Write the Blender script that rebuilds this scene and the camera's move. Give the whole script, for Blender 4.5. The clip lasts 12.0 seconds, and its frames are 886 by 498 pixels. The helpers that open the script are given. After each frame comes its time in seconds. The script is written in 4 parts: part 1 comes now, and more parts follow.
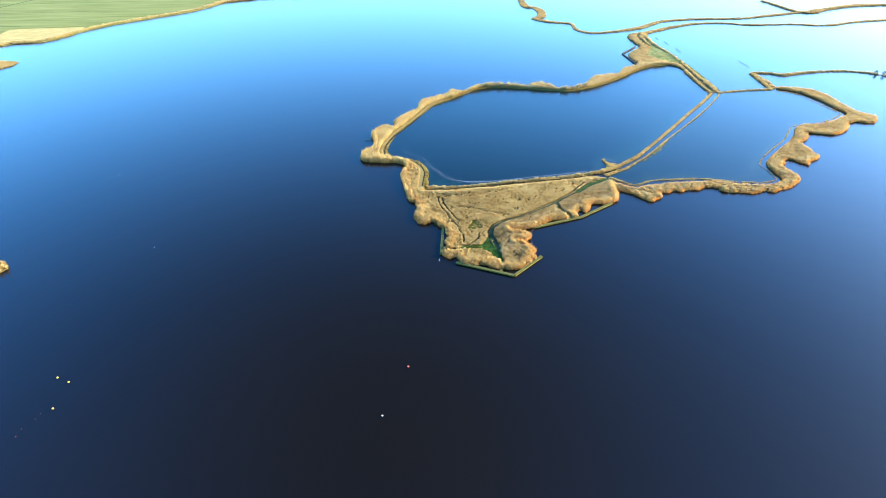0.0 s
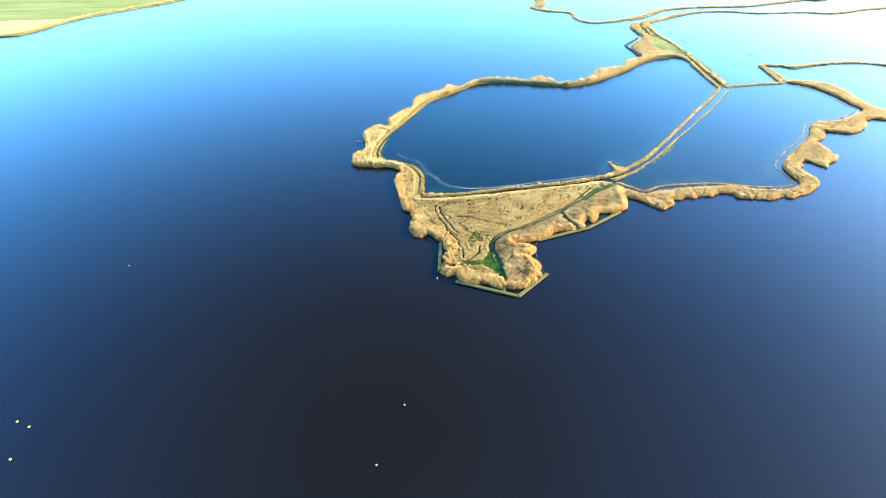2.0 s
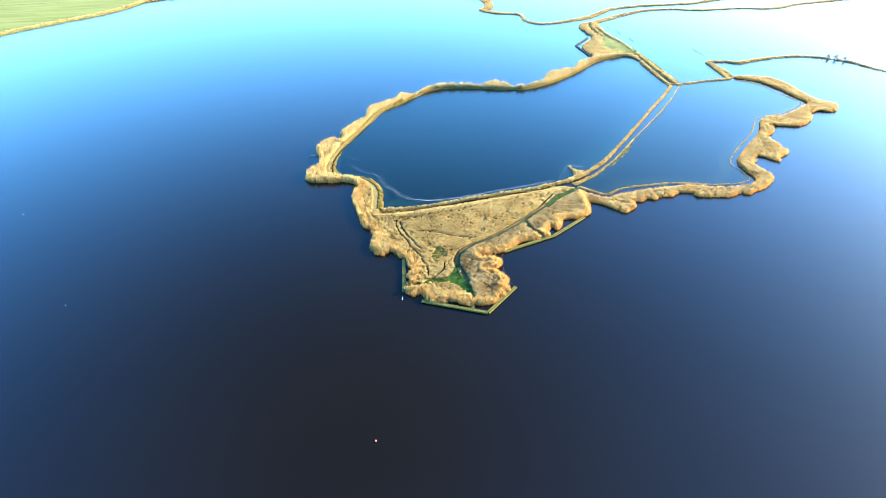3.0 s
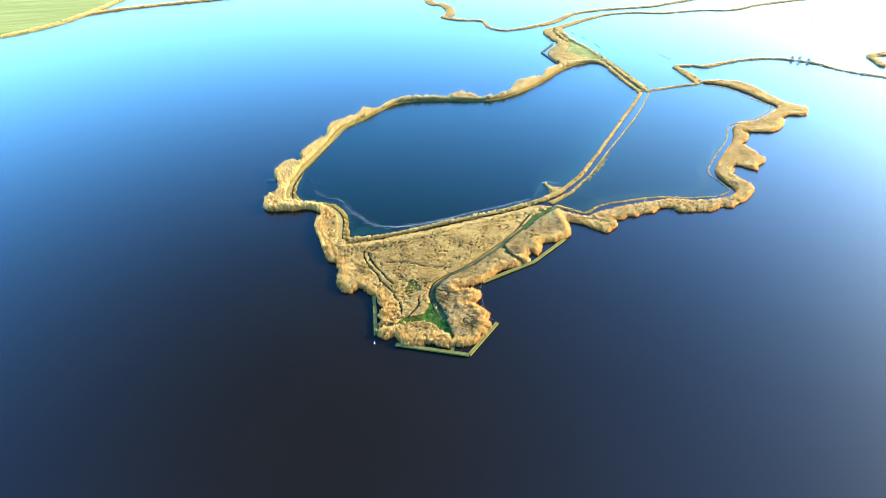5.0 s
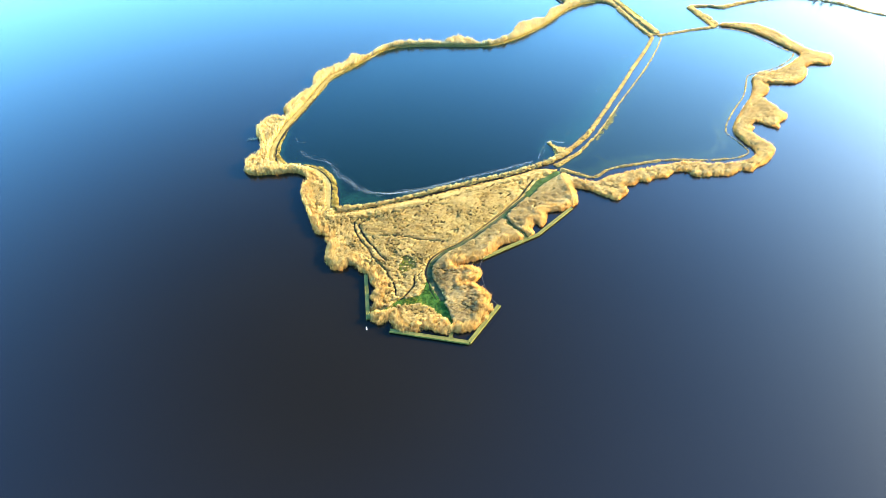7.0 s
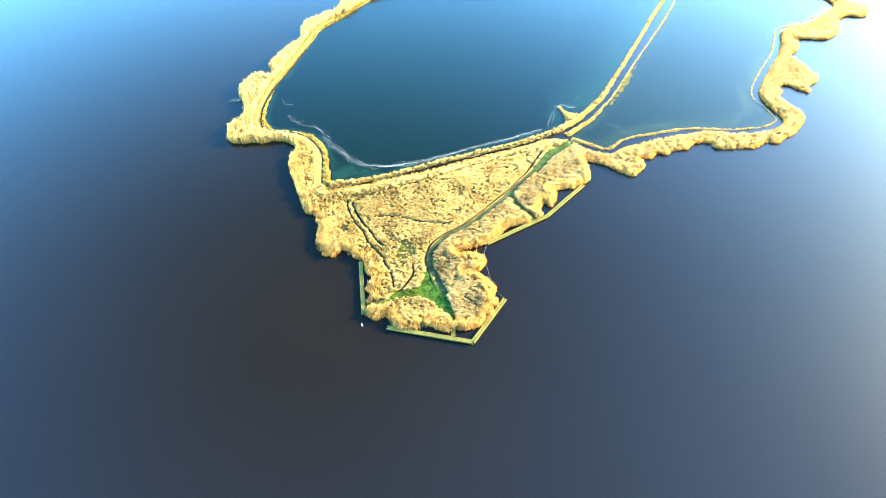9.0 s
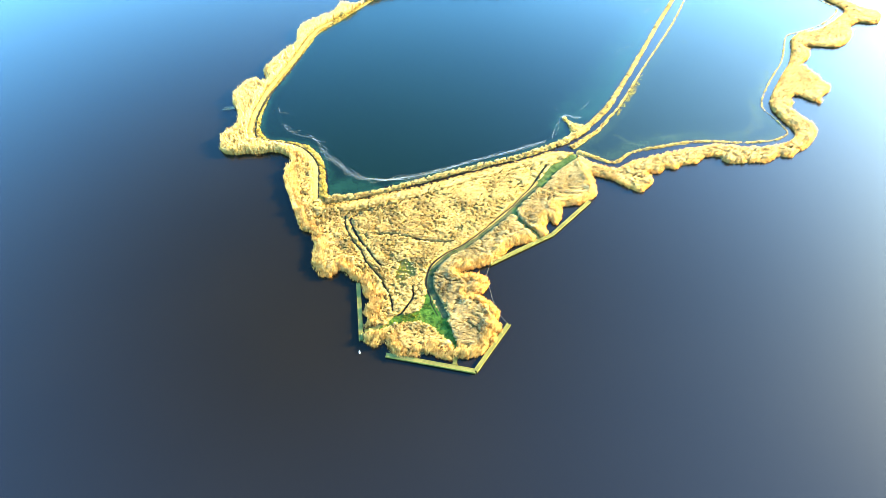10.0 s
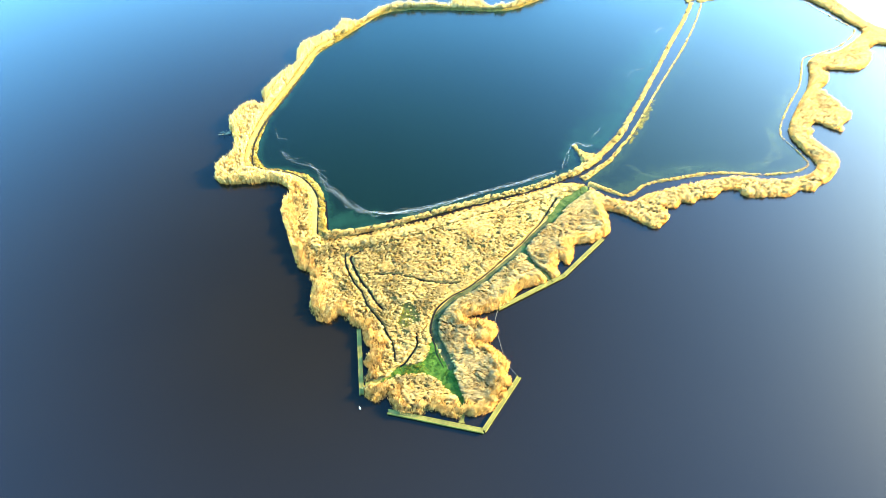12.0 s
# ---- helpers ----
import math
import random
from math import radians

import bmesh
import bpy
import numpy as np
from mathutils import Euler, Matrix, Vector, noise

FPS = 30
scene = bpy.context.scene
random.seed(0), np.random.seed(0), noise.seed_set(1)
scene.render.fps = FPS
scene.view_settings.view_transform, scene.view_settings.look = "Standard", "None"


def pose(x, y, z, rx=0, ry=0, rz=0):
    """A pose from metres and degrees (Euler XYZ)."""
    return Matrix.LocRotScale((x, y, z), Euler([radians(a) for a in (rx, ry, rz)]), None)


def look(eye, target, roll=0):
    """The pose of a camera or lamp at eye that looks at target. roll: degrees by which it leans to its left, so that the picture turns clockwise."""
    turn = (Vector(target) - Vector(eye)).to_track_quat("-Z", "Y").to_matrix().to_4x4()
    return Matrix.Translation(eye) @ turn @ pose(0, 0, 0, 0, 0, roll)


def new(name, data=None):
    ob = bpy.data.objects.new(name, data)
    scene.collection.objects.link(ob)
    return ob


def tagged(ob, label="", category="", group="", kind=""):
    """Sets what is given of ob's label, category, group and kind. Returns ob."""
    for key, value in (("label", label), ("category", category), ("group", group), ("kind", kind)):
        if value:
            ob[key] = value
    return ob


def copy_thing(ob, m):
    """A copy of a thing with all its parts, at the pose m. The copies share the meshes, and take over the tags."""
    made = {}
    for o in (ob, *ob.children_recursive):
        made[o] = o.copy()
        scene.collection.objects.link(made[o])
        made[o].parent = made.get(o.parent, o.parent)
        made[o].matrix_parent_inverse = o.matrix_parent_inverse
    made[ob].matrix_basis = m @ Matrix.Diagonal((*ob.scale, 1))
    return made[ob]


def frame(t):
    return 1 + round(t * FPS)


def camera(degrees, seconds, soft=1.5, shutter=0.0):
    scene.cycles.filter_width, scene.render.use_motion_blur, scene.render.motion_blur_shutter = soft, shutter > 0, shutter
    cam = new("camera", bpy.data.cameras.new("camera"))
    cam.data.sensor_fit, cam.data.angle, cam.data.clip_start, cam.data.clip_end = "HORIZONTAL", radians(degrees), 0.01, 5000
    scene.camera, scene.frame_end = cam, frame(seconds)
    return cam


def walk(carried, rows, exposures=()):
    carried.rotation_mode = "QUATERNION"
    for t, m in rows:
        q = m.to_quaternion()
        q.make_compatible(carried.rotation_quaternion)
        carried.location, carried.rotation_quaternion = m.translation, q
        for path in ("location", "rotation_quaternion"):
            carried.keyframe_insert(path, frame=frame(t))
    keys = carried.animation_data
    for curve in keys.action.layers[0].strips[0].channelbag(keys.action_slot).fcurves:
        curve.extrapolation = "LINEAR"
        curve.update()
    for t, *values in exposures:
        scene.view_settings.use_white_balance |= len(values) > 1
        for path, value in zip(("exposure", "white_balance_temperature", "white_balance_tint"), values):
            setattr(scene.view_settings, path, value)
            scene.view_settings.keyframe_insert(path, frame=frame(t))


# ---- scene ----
DEGREES = 78.4
ROWS = [
    (0, 1.06, 0.61, 101.31, 0.41, -34.44, -1.17),
    (0.5, 0.80, 4.74, 101.43, 0.53, -35.85, -1.24),
    (1, 0.89, 8.60, 101.57, 0.67, -35.89, -1.28),
    (1.5, 0.64, 12.53, 101.44, 0.69, -35.83, -1.30),
    (2, 0.56, 16.38, 101.32, -0.08, -35.77, -1.36),
    (2.5, 0.59, 20.47, 101.37, -2.31, -35.73, -1.54),
    (3, 0.33, 24.31, 101.20, -5.07, -35.68, -1.72),
    (3.2, 0.44, 25.89, 101.15, -5.62, -35.50, -1.80),
    (4.8, 1.30, 38.41, 100.76, -8.83, -35.28, -1.86),
    (5, 1.40, 39.96, 100.70, -8.98, -35.46, -1.92),
    (5.5, 1.85, 43.70, 100.30, -9.21, -36.28, -1.88),
    (6, 2.38, 47.70, 100.17, -9.35, -38.06, -1.85),
    (6.5, 2.87, 51.60, 100.31, -9.42, -39.92, -1.76),
    (7, 3.39, 55.62, 100.32, -9.50, -41.74, -1.72),
    (7.5, 3.91, 59.52, 100.20, -9.51, -43.52, -1.62),
    (7.7, 4.07, 61.16, 100.23, -9.50, -44.18, -1.50),
    (9.3, 5.33, 74.22, 100.50, -9.92, -48.45, -1.14),
    (9.5, 5.49, 75.84, 100.53, -10.04, -48.56, -0.88),
    (10, 5.80, 80.00, 100.66, -10.22, -48.58, -0.67),
    (10.5, 6.12, 84.00, 100.73, -10.40, -48.51, -0.52),
    (11, 6.45, 87.47, 100.86, -10.36, -48.38, -0.47),
    (11.5, 6.63, 90.16, 101.26, -10.28, -48.43, -0.37),
    (12, 6.70, 91.90, 101.56, -10.21, -48.42, -0.35),
]
cam = camera(DEGREES, 12.0, 0.7)
EXPOSURES = [(0.0, 3.64, 6500, 15), (1.0, 4.04, 6650, 14), (2.5, 4.12, 6780, 12.5), (5.5, 4.06, 7120, 10), (7.5, 4.69, 7950, 6), (9.5, 5.16, 8650, 3), (12.0, 5.15, 8750, 2)]
walk(cam, [(t, pose(x, y, z, 90 + pitch, 0, yaw) @ pose(0, 0, 0, 0, 0, roll)) for t, x, y, z, yaw, pitch, roll in ROWS], EXPOSURES)

# ---- world and sun ----
SUN_HIGH, SUN_ROUND = 19.0, 80.0          # degrees above the horizon; clockwise from +y
# Strength of the brightness bands painted into the sky for the water's reflections.
SKY_BANDING = 0.92
world = bpy.data.worlds.new("sky")
scene.world = world
world.use_nodes = True
wt = world.node_tree
sky = wt.nodes.new("ShaderNodeTexSky")
sky.sky_type = "NISHITA"
sky.sun_disc = False
sky.sun_elevation, sky.sun_rotation = radians(SUN_HIGH), radians(SUN_ROUND)
sky.air_density, sky.dust_density, sky.ozone_density = 1.15, 1.2, 3.6
vivid = wt.nodes.new("ShaderNodeHueSaturation")
vivid.inputs["Saturation"].default_value = 1.33
vivid.inputs["Hue"].default_value = 0.505
wt.links.new(sky.outputs[0], vivid.inputs["Color"])
clear_air = wt.nodes.new("ShaderNodeMix")
clear_air.data_type, clear_air.blend_type = "RGBA", "MULTIPLY"
clear_air.inputs[0].default_value, clear_air.inputs[7].default_value = 1.0, (0.66, 0.925, 1.08, 1)
wt.links.new(vivid.outputs[0], clear_air.inputs[6])


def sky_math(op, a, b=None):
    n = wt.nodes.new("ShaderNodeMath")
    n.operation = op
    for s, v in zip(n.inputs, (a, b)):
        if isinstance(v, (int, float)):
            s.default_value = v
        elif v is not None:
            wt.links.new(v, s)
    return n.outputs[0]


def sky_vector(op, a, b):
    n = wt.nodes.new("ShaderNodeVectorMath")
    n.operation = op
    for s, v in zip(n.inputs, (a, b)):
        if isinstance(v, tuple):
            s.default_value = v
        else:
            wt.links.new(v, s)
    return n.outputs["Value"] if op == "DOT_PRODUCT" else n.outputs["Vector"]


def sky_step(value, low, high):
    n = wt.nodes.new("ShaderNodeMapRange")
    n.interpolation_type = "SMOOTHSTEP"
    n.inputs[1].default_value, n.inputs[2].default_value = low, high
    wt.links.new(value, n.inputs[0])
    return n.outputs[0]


# Painted into the sky: its brightness is scaled by direction round the sun, darkening and lightening the water's
# reflections. This stands in for polarisation, of which calm water returns the level part and swallows the upright
# part.
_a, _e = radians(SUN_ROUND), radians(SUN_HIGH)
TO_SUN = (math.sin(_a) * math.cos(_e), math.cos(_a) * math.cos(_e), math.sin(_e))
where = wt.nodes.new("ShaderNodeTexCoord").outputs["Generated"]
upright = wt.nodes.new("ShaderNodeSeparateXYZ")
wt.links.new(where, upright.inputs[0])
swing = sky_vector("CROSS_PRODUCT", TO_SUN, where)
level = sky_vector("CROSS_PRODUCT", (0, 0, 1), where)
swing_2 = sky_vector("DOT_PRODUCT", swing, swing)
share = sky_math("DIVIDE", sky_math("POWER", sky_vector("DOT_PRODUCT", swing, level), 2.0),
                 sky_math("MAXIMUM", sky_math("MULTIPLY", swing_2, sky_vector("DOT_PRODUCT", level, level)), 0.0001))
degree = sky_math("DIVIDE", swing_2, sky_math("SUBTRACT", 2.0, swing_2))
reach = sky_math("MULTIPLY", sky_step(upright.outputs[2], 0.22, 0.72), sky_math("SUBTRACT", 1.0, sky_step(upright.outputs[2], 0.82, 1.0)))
gain = sky_math("ADD", 1.0, sky_math("MULTIPLY", sky_math("MULTIPLY", sky_math("MULTIPLY", degree, reach), SKY_BANDING), sky_math("SUBTRACT", sky_math("MULTIPLY", share, 2.0), 1.0)))
banded_sky = wt.nodes.new("ShaderNodeVectorMath")
banded_sky.operation = "SCALE"
wt.links.new(clear_air.outputs[2], banded_sky.inputs[0])
wt.links.new(gain, banded_sky.inputs["Scale"])
wt.links.new(banded_sky.outputs[0], wt.nodes["Background"].inputs[0])
wt.nodes["Background"].inputs[1].default_value = 0.15
sun = new("sun", bpy.data.lights.new("sun", "SUN"))
sun.data.energy, sun.data.angle, sun.data.color = 2.0, radians(0.5), (1.0, 0.83, 0.52)
sun.matrix_world = look(tuple(900 * v for v in TO_SUN), (0, 0, 0))


# ---- materials ----
def material(name, rough=0.9):
    m = bpy.data.materials.new(name)
    m.use_nodes = True
    t = m.node_tree
    b = t.nodes["Principled BSDF"]
    b.inputs["Roughness"].default_value = rough
    return m, t, b


def node(t, kind, **values):
    n = t.nodes.new(kind)
    for k, v in values.items():
        n.inputs[k.replace("_", " ")].default_value = v
    return n


def noise_at(t, scale, detail=4.0, rough=0.55, stretch=(1, 1, 1), turn=0.0):
    c = t.nodes.new("ShaderNodeNewGeometry")
    mp = t.nodes.new("ShaderNodeMapping")
    mp.inputs["Scale"].default_value = stretch
    mp.inputs["Rotation"].default_value = (0, 0, radians(turn))
    n = node(t, "ShaderNodeTexNoise", Scale=scale, Detail=detail, Roughness=rough)
    t.links.new(c.outputs["Position"], mp.inputs[0])
    t.links.new(mp.outputs[0], n.inputs["Vector"])
    return n.outputs["Fac"]


def ramp(t, fac, stops):
    r = t.nodes.new("ShaderNodeValToRGB")
    els = r.color_ramp.elements
    while len(els) < len(stops):
        els.new(0.5)
    for e, (p, c) in zip(els, stops):
        e.position, e.color = p, (*c, 1)
    t.links.new(fac, r.inputs[0])
    return r.outputs[0]


def mix(t, fac, a, b, mode="MIX"):
    n = t.nodes.new("ShaderNodeMix")
    n.data_type, n.blend_type = "RGBA", mode
    for s, v in ((n.inputs[0], fac), (n.inputs[6], a), (n.inputs[7], b)):
        if isinstance(v, (int, float)):
            s.default_value = v
        elif isinstance(v, tuple):
            s.default_value = (*v, 1)
        else:
            t.links.new(v, s)
    return n.outputs[2]


def bump(t, b, height, strength, distance):
    n = node(t, "ShaderNodeBump", Strength=strength, Distance=distance)
    t.links.new(height, n.inputs["Height"])
    t.links.new(n.outputs[0], b.inputs["Normal"])


def two_scale(name, dark, light, coarse, fine, rough=0.9, relief=0.3, depth=0.1):
    m, t, b = material(name, rough)
    b.inputs["Specular IOR Level"].default_value = 0.08
    a = ramp(t, noise_at(t, coarse), [(0.3, dark), (0.7, light)])
    c = ramp(t, noise_at(t, fine), [(0.3, (0.6, 0.6, 0.6)), (0.7, (1, 1, 1))])
    t.links.new(mix(t, 1.0, a, c, "MULTIPLY"), b.inputs["Base Color"])
    bump(t, b, noise_at(t, fine), relief, depth)
    return m


def water_material(name, deep, shallow=None, ior=1.215, rough=0.2):
    m, t, b = material(name, rough)
    b.inputs["IOR"].default_value = ior
    body = ramp(t, noise_at(t, 0.012, 3), [(0.35, deep), (0.65, tuple(v * 1.25 for v in deep))])
    if shallow:
        d = t.nodes.new("ShaderNodeAttribute")
        d.attribute_name = "depth"
        wob = mix(t, 0.55, d.outputs["Color"], noise_at(t, 0.22, 6, 0.65))
        sep = t.nodes.new("ShaderNodeSeparateColor")
        t.links.new(wob, sep.inputs[0])
        body = mix(t, ramp(t, sep.outputs[0], [(0.25, (1, 1, 1)), (0.52, (0, 0, 0))]), body, shallow)
    t.links.new(body, b.inputs["Base Color"])
    bump(t, b, noise_at(t, 0.9, 5, 0.6, (1, 1.8, 1), 25), 0.06, 0.04)
    return m


def reed_material(name, base, top):
    m, t, b = material(name, 0.75)
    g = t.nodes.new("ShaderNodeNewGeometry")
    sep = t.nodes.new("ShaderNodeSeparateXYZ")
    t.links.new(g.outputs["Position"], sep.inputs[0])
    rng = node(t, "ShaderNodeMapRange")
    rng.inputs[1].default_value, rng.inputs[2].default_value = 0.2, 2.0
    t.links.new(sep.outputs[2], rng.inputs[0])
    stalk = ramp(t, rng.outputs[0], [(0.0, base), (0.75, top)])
    tone = ramp(t, noise_at(t, 0.14, 4), [(0.3, (0.72, 0.68, 0.62)), (0.7, (1.05, 1.05, 1.0))])
    each = ramp(t, g.outputs["Random Per Island"], [(0.0, (0.56, 0.52, 0.48)), (0.28, (0.92, 0.90, 0.87)), (1.0, (1.06, 1.06, 1.06))])
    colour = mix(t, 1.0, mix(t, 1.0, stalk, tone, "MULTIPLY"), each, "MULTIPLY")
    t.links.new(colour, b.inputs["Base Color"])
    b.inputs["Specular IOR Level"].default_value = 0.2
    thin = t.nodes.new("ShaderNodeBsdfTranslucent")
    t.links.new(colour, thin.inputs[0])
    both = node(t, "ShaderNodeMixShader", Fac=0.48)
    t.links.new(b.outputs[0], both.inputs[1])
    t.links.new(thin.outputs[0], both.inputs[2])
    t.links.new(both.outputs[0], t.nodes["Material Output"].inputs[0])
    return m


def plain(name, colour, rough=0.5, vary=0.15):
    m, t, b = material(name, rough)
    c = ramp(t, noise_at(t, 3.0), [(0.3, tuple(v * (1 - vary) for v in colour)), (0.7, colour)])
    t.links.new(c, b.inputs["Base Color"])
    return m


LAKE = water_material("lake_water", (0.0029, 0.0020, 0.0009))
LAGOON = water_material("lagoon_water", (0.0006, 0.0030, 0.0020), (0.0022, 0.0115, 0.0065), 1.18)
POND = water_material("pond_water", (0.0020, 0.0046, 0.0024), (0.006, 0.011, 0.004), 1.175)
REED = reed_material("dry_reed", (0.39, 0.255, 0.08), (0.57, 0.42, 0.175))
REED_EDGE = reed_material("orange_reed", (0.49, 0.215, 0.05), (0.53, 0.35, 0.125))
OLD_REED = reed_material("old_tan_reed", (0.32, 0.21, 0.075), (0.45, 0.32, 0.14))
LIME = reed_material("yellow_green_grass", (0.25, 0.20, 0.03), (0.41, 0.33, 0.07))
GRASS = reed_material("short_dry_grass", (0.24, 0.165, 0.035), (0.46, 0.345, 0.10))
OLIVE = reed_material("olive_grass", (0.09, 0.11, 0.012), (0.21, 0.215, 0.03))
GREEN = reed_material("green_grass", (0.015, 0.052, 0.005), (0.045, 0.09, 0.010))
LITTER = two_scale("reed_litter", (0.05, 0.033, 0.008), (0.13, 0.088, 0.022), 0.15, 1.6, 0.95, 0.6, 0.25)
TURF = two_scale("green_turf", (0.012, 0.045, 0.004), (0.038, 0.07, 0.008), 0.45, 3.0, 0.95, 0.5, 0.1)
# Darker turf for the ways: the reed's shade is in its colour.
PATH_TURF = two_scale("shaded_turf", (0.014, 0.034, 0.007), (0.042, 0.058, 0.013), 0.6, 3.0, 0.95, 0.5, 0.1)
FALLEN = two_scale("fallen_reed", (0.10, 0.063, 0.015), (0.19, 0.12, 0.032), 0.3, 2.2, 0.95, 0.6, 0.15)
PATH_STRAW = two_scale("grey_trodden_straw", (0.017, 0.019, 0.006), (0.045, 0.044, 0.014), 0.6, 3.0, 0.95, 0.5, 0.1)
ISLET_TURF = two_scale("dry_yellow_turf", (0.10, 0.10, 0.018), (0.20, 0.175, 0.045), 0.15, 1.5, 0.95, 0.5, 0.1)
DRY_TURF = two_scale("straw_ground", (0.27, 0.185, 0.045), (0.38, 0.275, 0.08), 0.12, 1.2, 0.95, 0.5, 0.1)
# Near-black colour of the strips beside the paths and of the worn tracks.
NEAR_BLACK = two_scale("near_black_strip", (0.002, 0.0016, 0.0006), (0.006, 0.0045, 0.0016), 0.8, 4.0, 0.9, 0.5, 0.08)
STRAW = two_scale("trodden_straw", (0.13, 0.086, 0.022), (0.22, 0.15, 0.042), 0.5, 3.0, 0.95, 0.5, 0.1)
TIMBER = two_scale("mossy_timber", (0.062, 0.053, 0.010), (0.105, 0.087, 0.018), 0.4, 6.0, 0.85, 0.3, 0.03)
# Dark wood of poles and bearers; on the islet breakwater it stands for shade.
DARKWOOD = two_scale("dark_timber", (0.03, 0.026, 0.022), (0.08, 0.07, 0.055), 0.5, 7.0, 0.8, 0.3, 0.03)
BRUSH = two_scale("brushwood_fill", (0.055, 0.047, 0.010), (0.10, 0.084, 0.021), 0.5, 5.0, 0.95, 0.8, 0.08)
MEADOW, _t, _b = material("meadow_grass", 0.95)
_c = ramp(_t, noise_at(_t, 0.05, 5, 0.6, (0.25, 2.2, 1), 4), [(0.3, (0.10, 0.105, 0.018)), (0.7, (0.19, 0.175, 0.05))])
_d = ramp(_t, noise_at(_t, 0.35, 4, 0.6, (0.12, 3.0, 1), 4), [(0.3, (0.72, 0.74, 0.66)), (0.7, (0.86, 0.88, 0.82))])
_b.inputs["Specular IOR Level"].default_value = 0.05
_t.links.new(mix(_t, 1.0, _c, _d, "MULTIPLY"), _b.inputs["Base Color"])
bump(_t, _b, noise_at(_t, 0.6), 0.2, 0.1)
YELLOW = plain("yellow_paint", (0.38, 0.23, 0.008))
RED = plain("red_paint", (0.65, 0.05, 0.02))
WHITE = plain("white_paint", (0.8, 0.8, 0.78))
ROPE = plain("grey_rope", (0.04, 0.037, 0.03), 0.9)
TWIG = plain("grey_twigs", (0.16, 0.13, 0.10), 0.9)
DEADWOOD = plain("bleached_deadwood", (0.20, 0.145, 0.07), 0.9, 0.4)
STEEL = plain("grey_steel", (0.25, 0.25, 0.25), 0.5)


# ---- mesh helpers ----
def mesh_of(name, verts, faces, mat, smooth=False):
    verts, faces = np.asarray(verts, float), np.asarray(faces, int)
    me = bpy.data.meshes.new(name)
    k = faces.shape[1]
    me.vertices.add(len(verts))
    me.vertices.foreach_set("co", verts.ravel())
    me.loops.add(faces.size)
    me.loops.foreach_set("vertex_index", faces.ravel())
    me.polygons.add(len(faces))
    me.polygons.foreach_set("loop_start", np.arange(0, faces.size, k))
    me.polygons.foreach_set("use_smooth", np.full(len(faces), smooth))
    me.update(calc_edges=True)
    me.materials.append(mat)
    return me


def part(name, bm, mat, parent, label=""):
    me = bpy.data.meshes.new(name)
    bm.to_mesh(me)
    bm.free()
    me.materials.append(mat)
    ob = new(name, me)
    ob.parent = parent
    return tagged(ob, label)


def curve(points, step=0.8):
    """A smooth line (Catmull-Rom) through the plan's corners."""
    p = np.array(points, float)
    p = np.vstack([2 * p[0] - p[1], p, 2 * p[-1] - p[-2]])
    out = []
    for a, b, c, d in zip(p, p[1:], p[2:], p[3:]):
        n = max(2, int(np.linalg.norm(c - b) / step))
        s = np.linspace(0, 1, n, endpoint=False)[:, None]
        out.append(0.5 * (2 * b + (c - a) * s + (2 * a - 5 * b + 4 * c - d) * s**2 + (3 * b - a - 3 * c + d) * s**3))
    return np.vstack([*out, p[-2:-1]])


def strip(points, width, step=1.5):
    """The outline of a band of ground along a line; width: one number or one for each corner."""
    c = curve(points, step)
    if not isinstance(width, (int, float)):
        idx = np.linspace(0, len(width) - 1, len(c))
        width = np.interp(idx, range(len(width)), width)
    d = np.gradient(c, axis=0)
    n = np.stack([-d[:, 1], d[:, 0]], 1) / np.linalg.norm(d, axis=1)[:, None]
    h = (np.asarray(width) / 2 * np.ones(len(c)))[:, None]
    return np.vstack([c + n * h, (c - n * h)[::-1]])


def line_distance(q, line):
    """How far the places q lie from a line of corners."""
    best = np.full(len(q), 1e9)
    for a, b in zip(line, line[1:]):
        ab = b - a
        s = np.clip(((q - a) @ ab) / max(ab @ ab, 1e-9), 0, 1)
        best = np.minimum(best, np.hypot(*(q - a - s[:, None] * ab).T))
    return best


def inside(q, ring):
    x, y = q.T
    odd = np.zeros(len(q), bool)
    for (ax, ay), (bx, by) in zip(ring, np.roll(ring, -1, 0)):
        if ay != by:
            odd ^= ((ay > y) != (by > y)) & (x < ax + (y - ay) * (bx - ax) / (by - ay))
    return odd


def depth_in(q, ring):
    """Metres inside a ring; outside it is negative."""
    far = np.full(len(q), -9.0)
    lo, hi = ring.min(0) - 4, ring.max(0) + 4
    near = ((q > lo) & (q < hi)).all(1)
    if near.any():
        d = line_distance(q[near], np.vstack([ring, ring[:1]]))
        far[near] = np.where(inside(q[near], ring), d, -d)
    return far


def wave(x, y, size, seed=0.0):
    """Smooth unevenness between about -1 and 1."""
    x, y = x / size + seed, y / size - seed * 1.7
    return (np.sin(1.3 * x + 2.1 * np.sin(0.7 * y + seed)) + np.sin(1.7 * y + 1.9 * np.sin(0.9 * x)) + np.sin(2.3 * (x - y) + 1.3 * np.sin(1.1 * x + y))) / 3


LATTICE = np.random.default_rng(404).uniform(-1, 1, (256, 256))


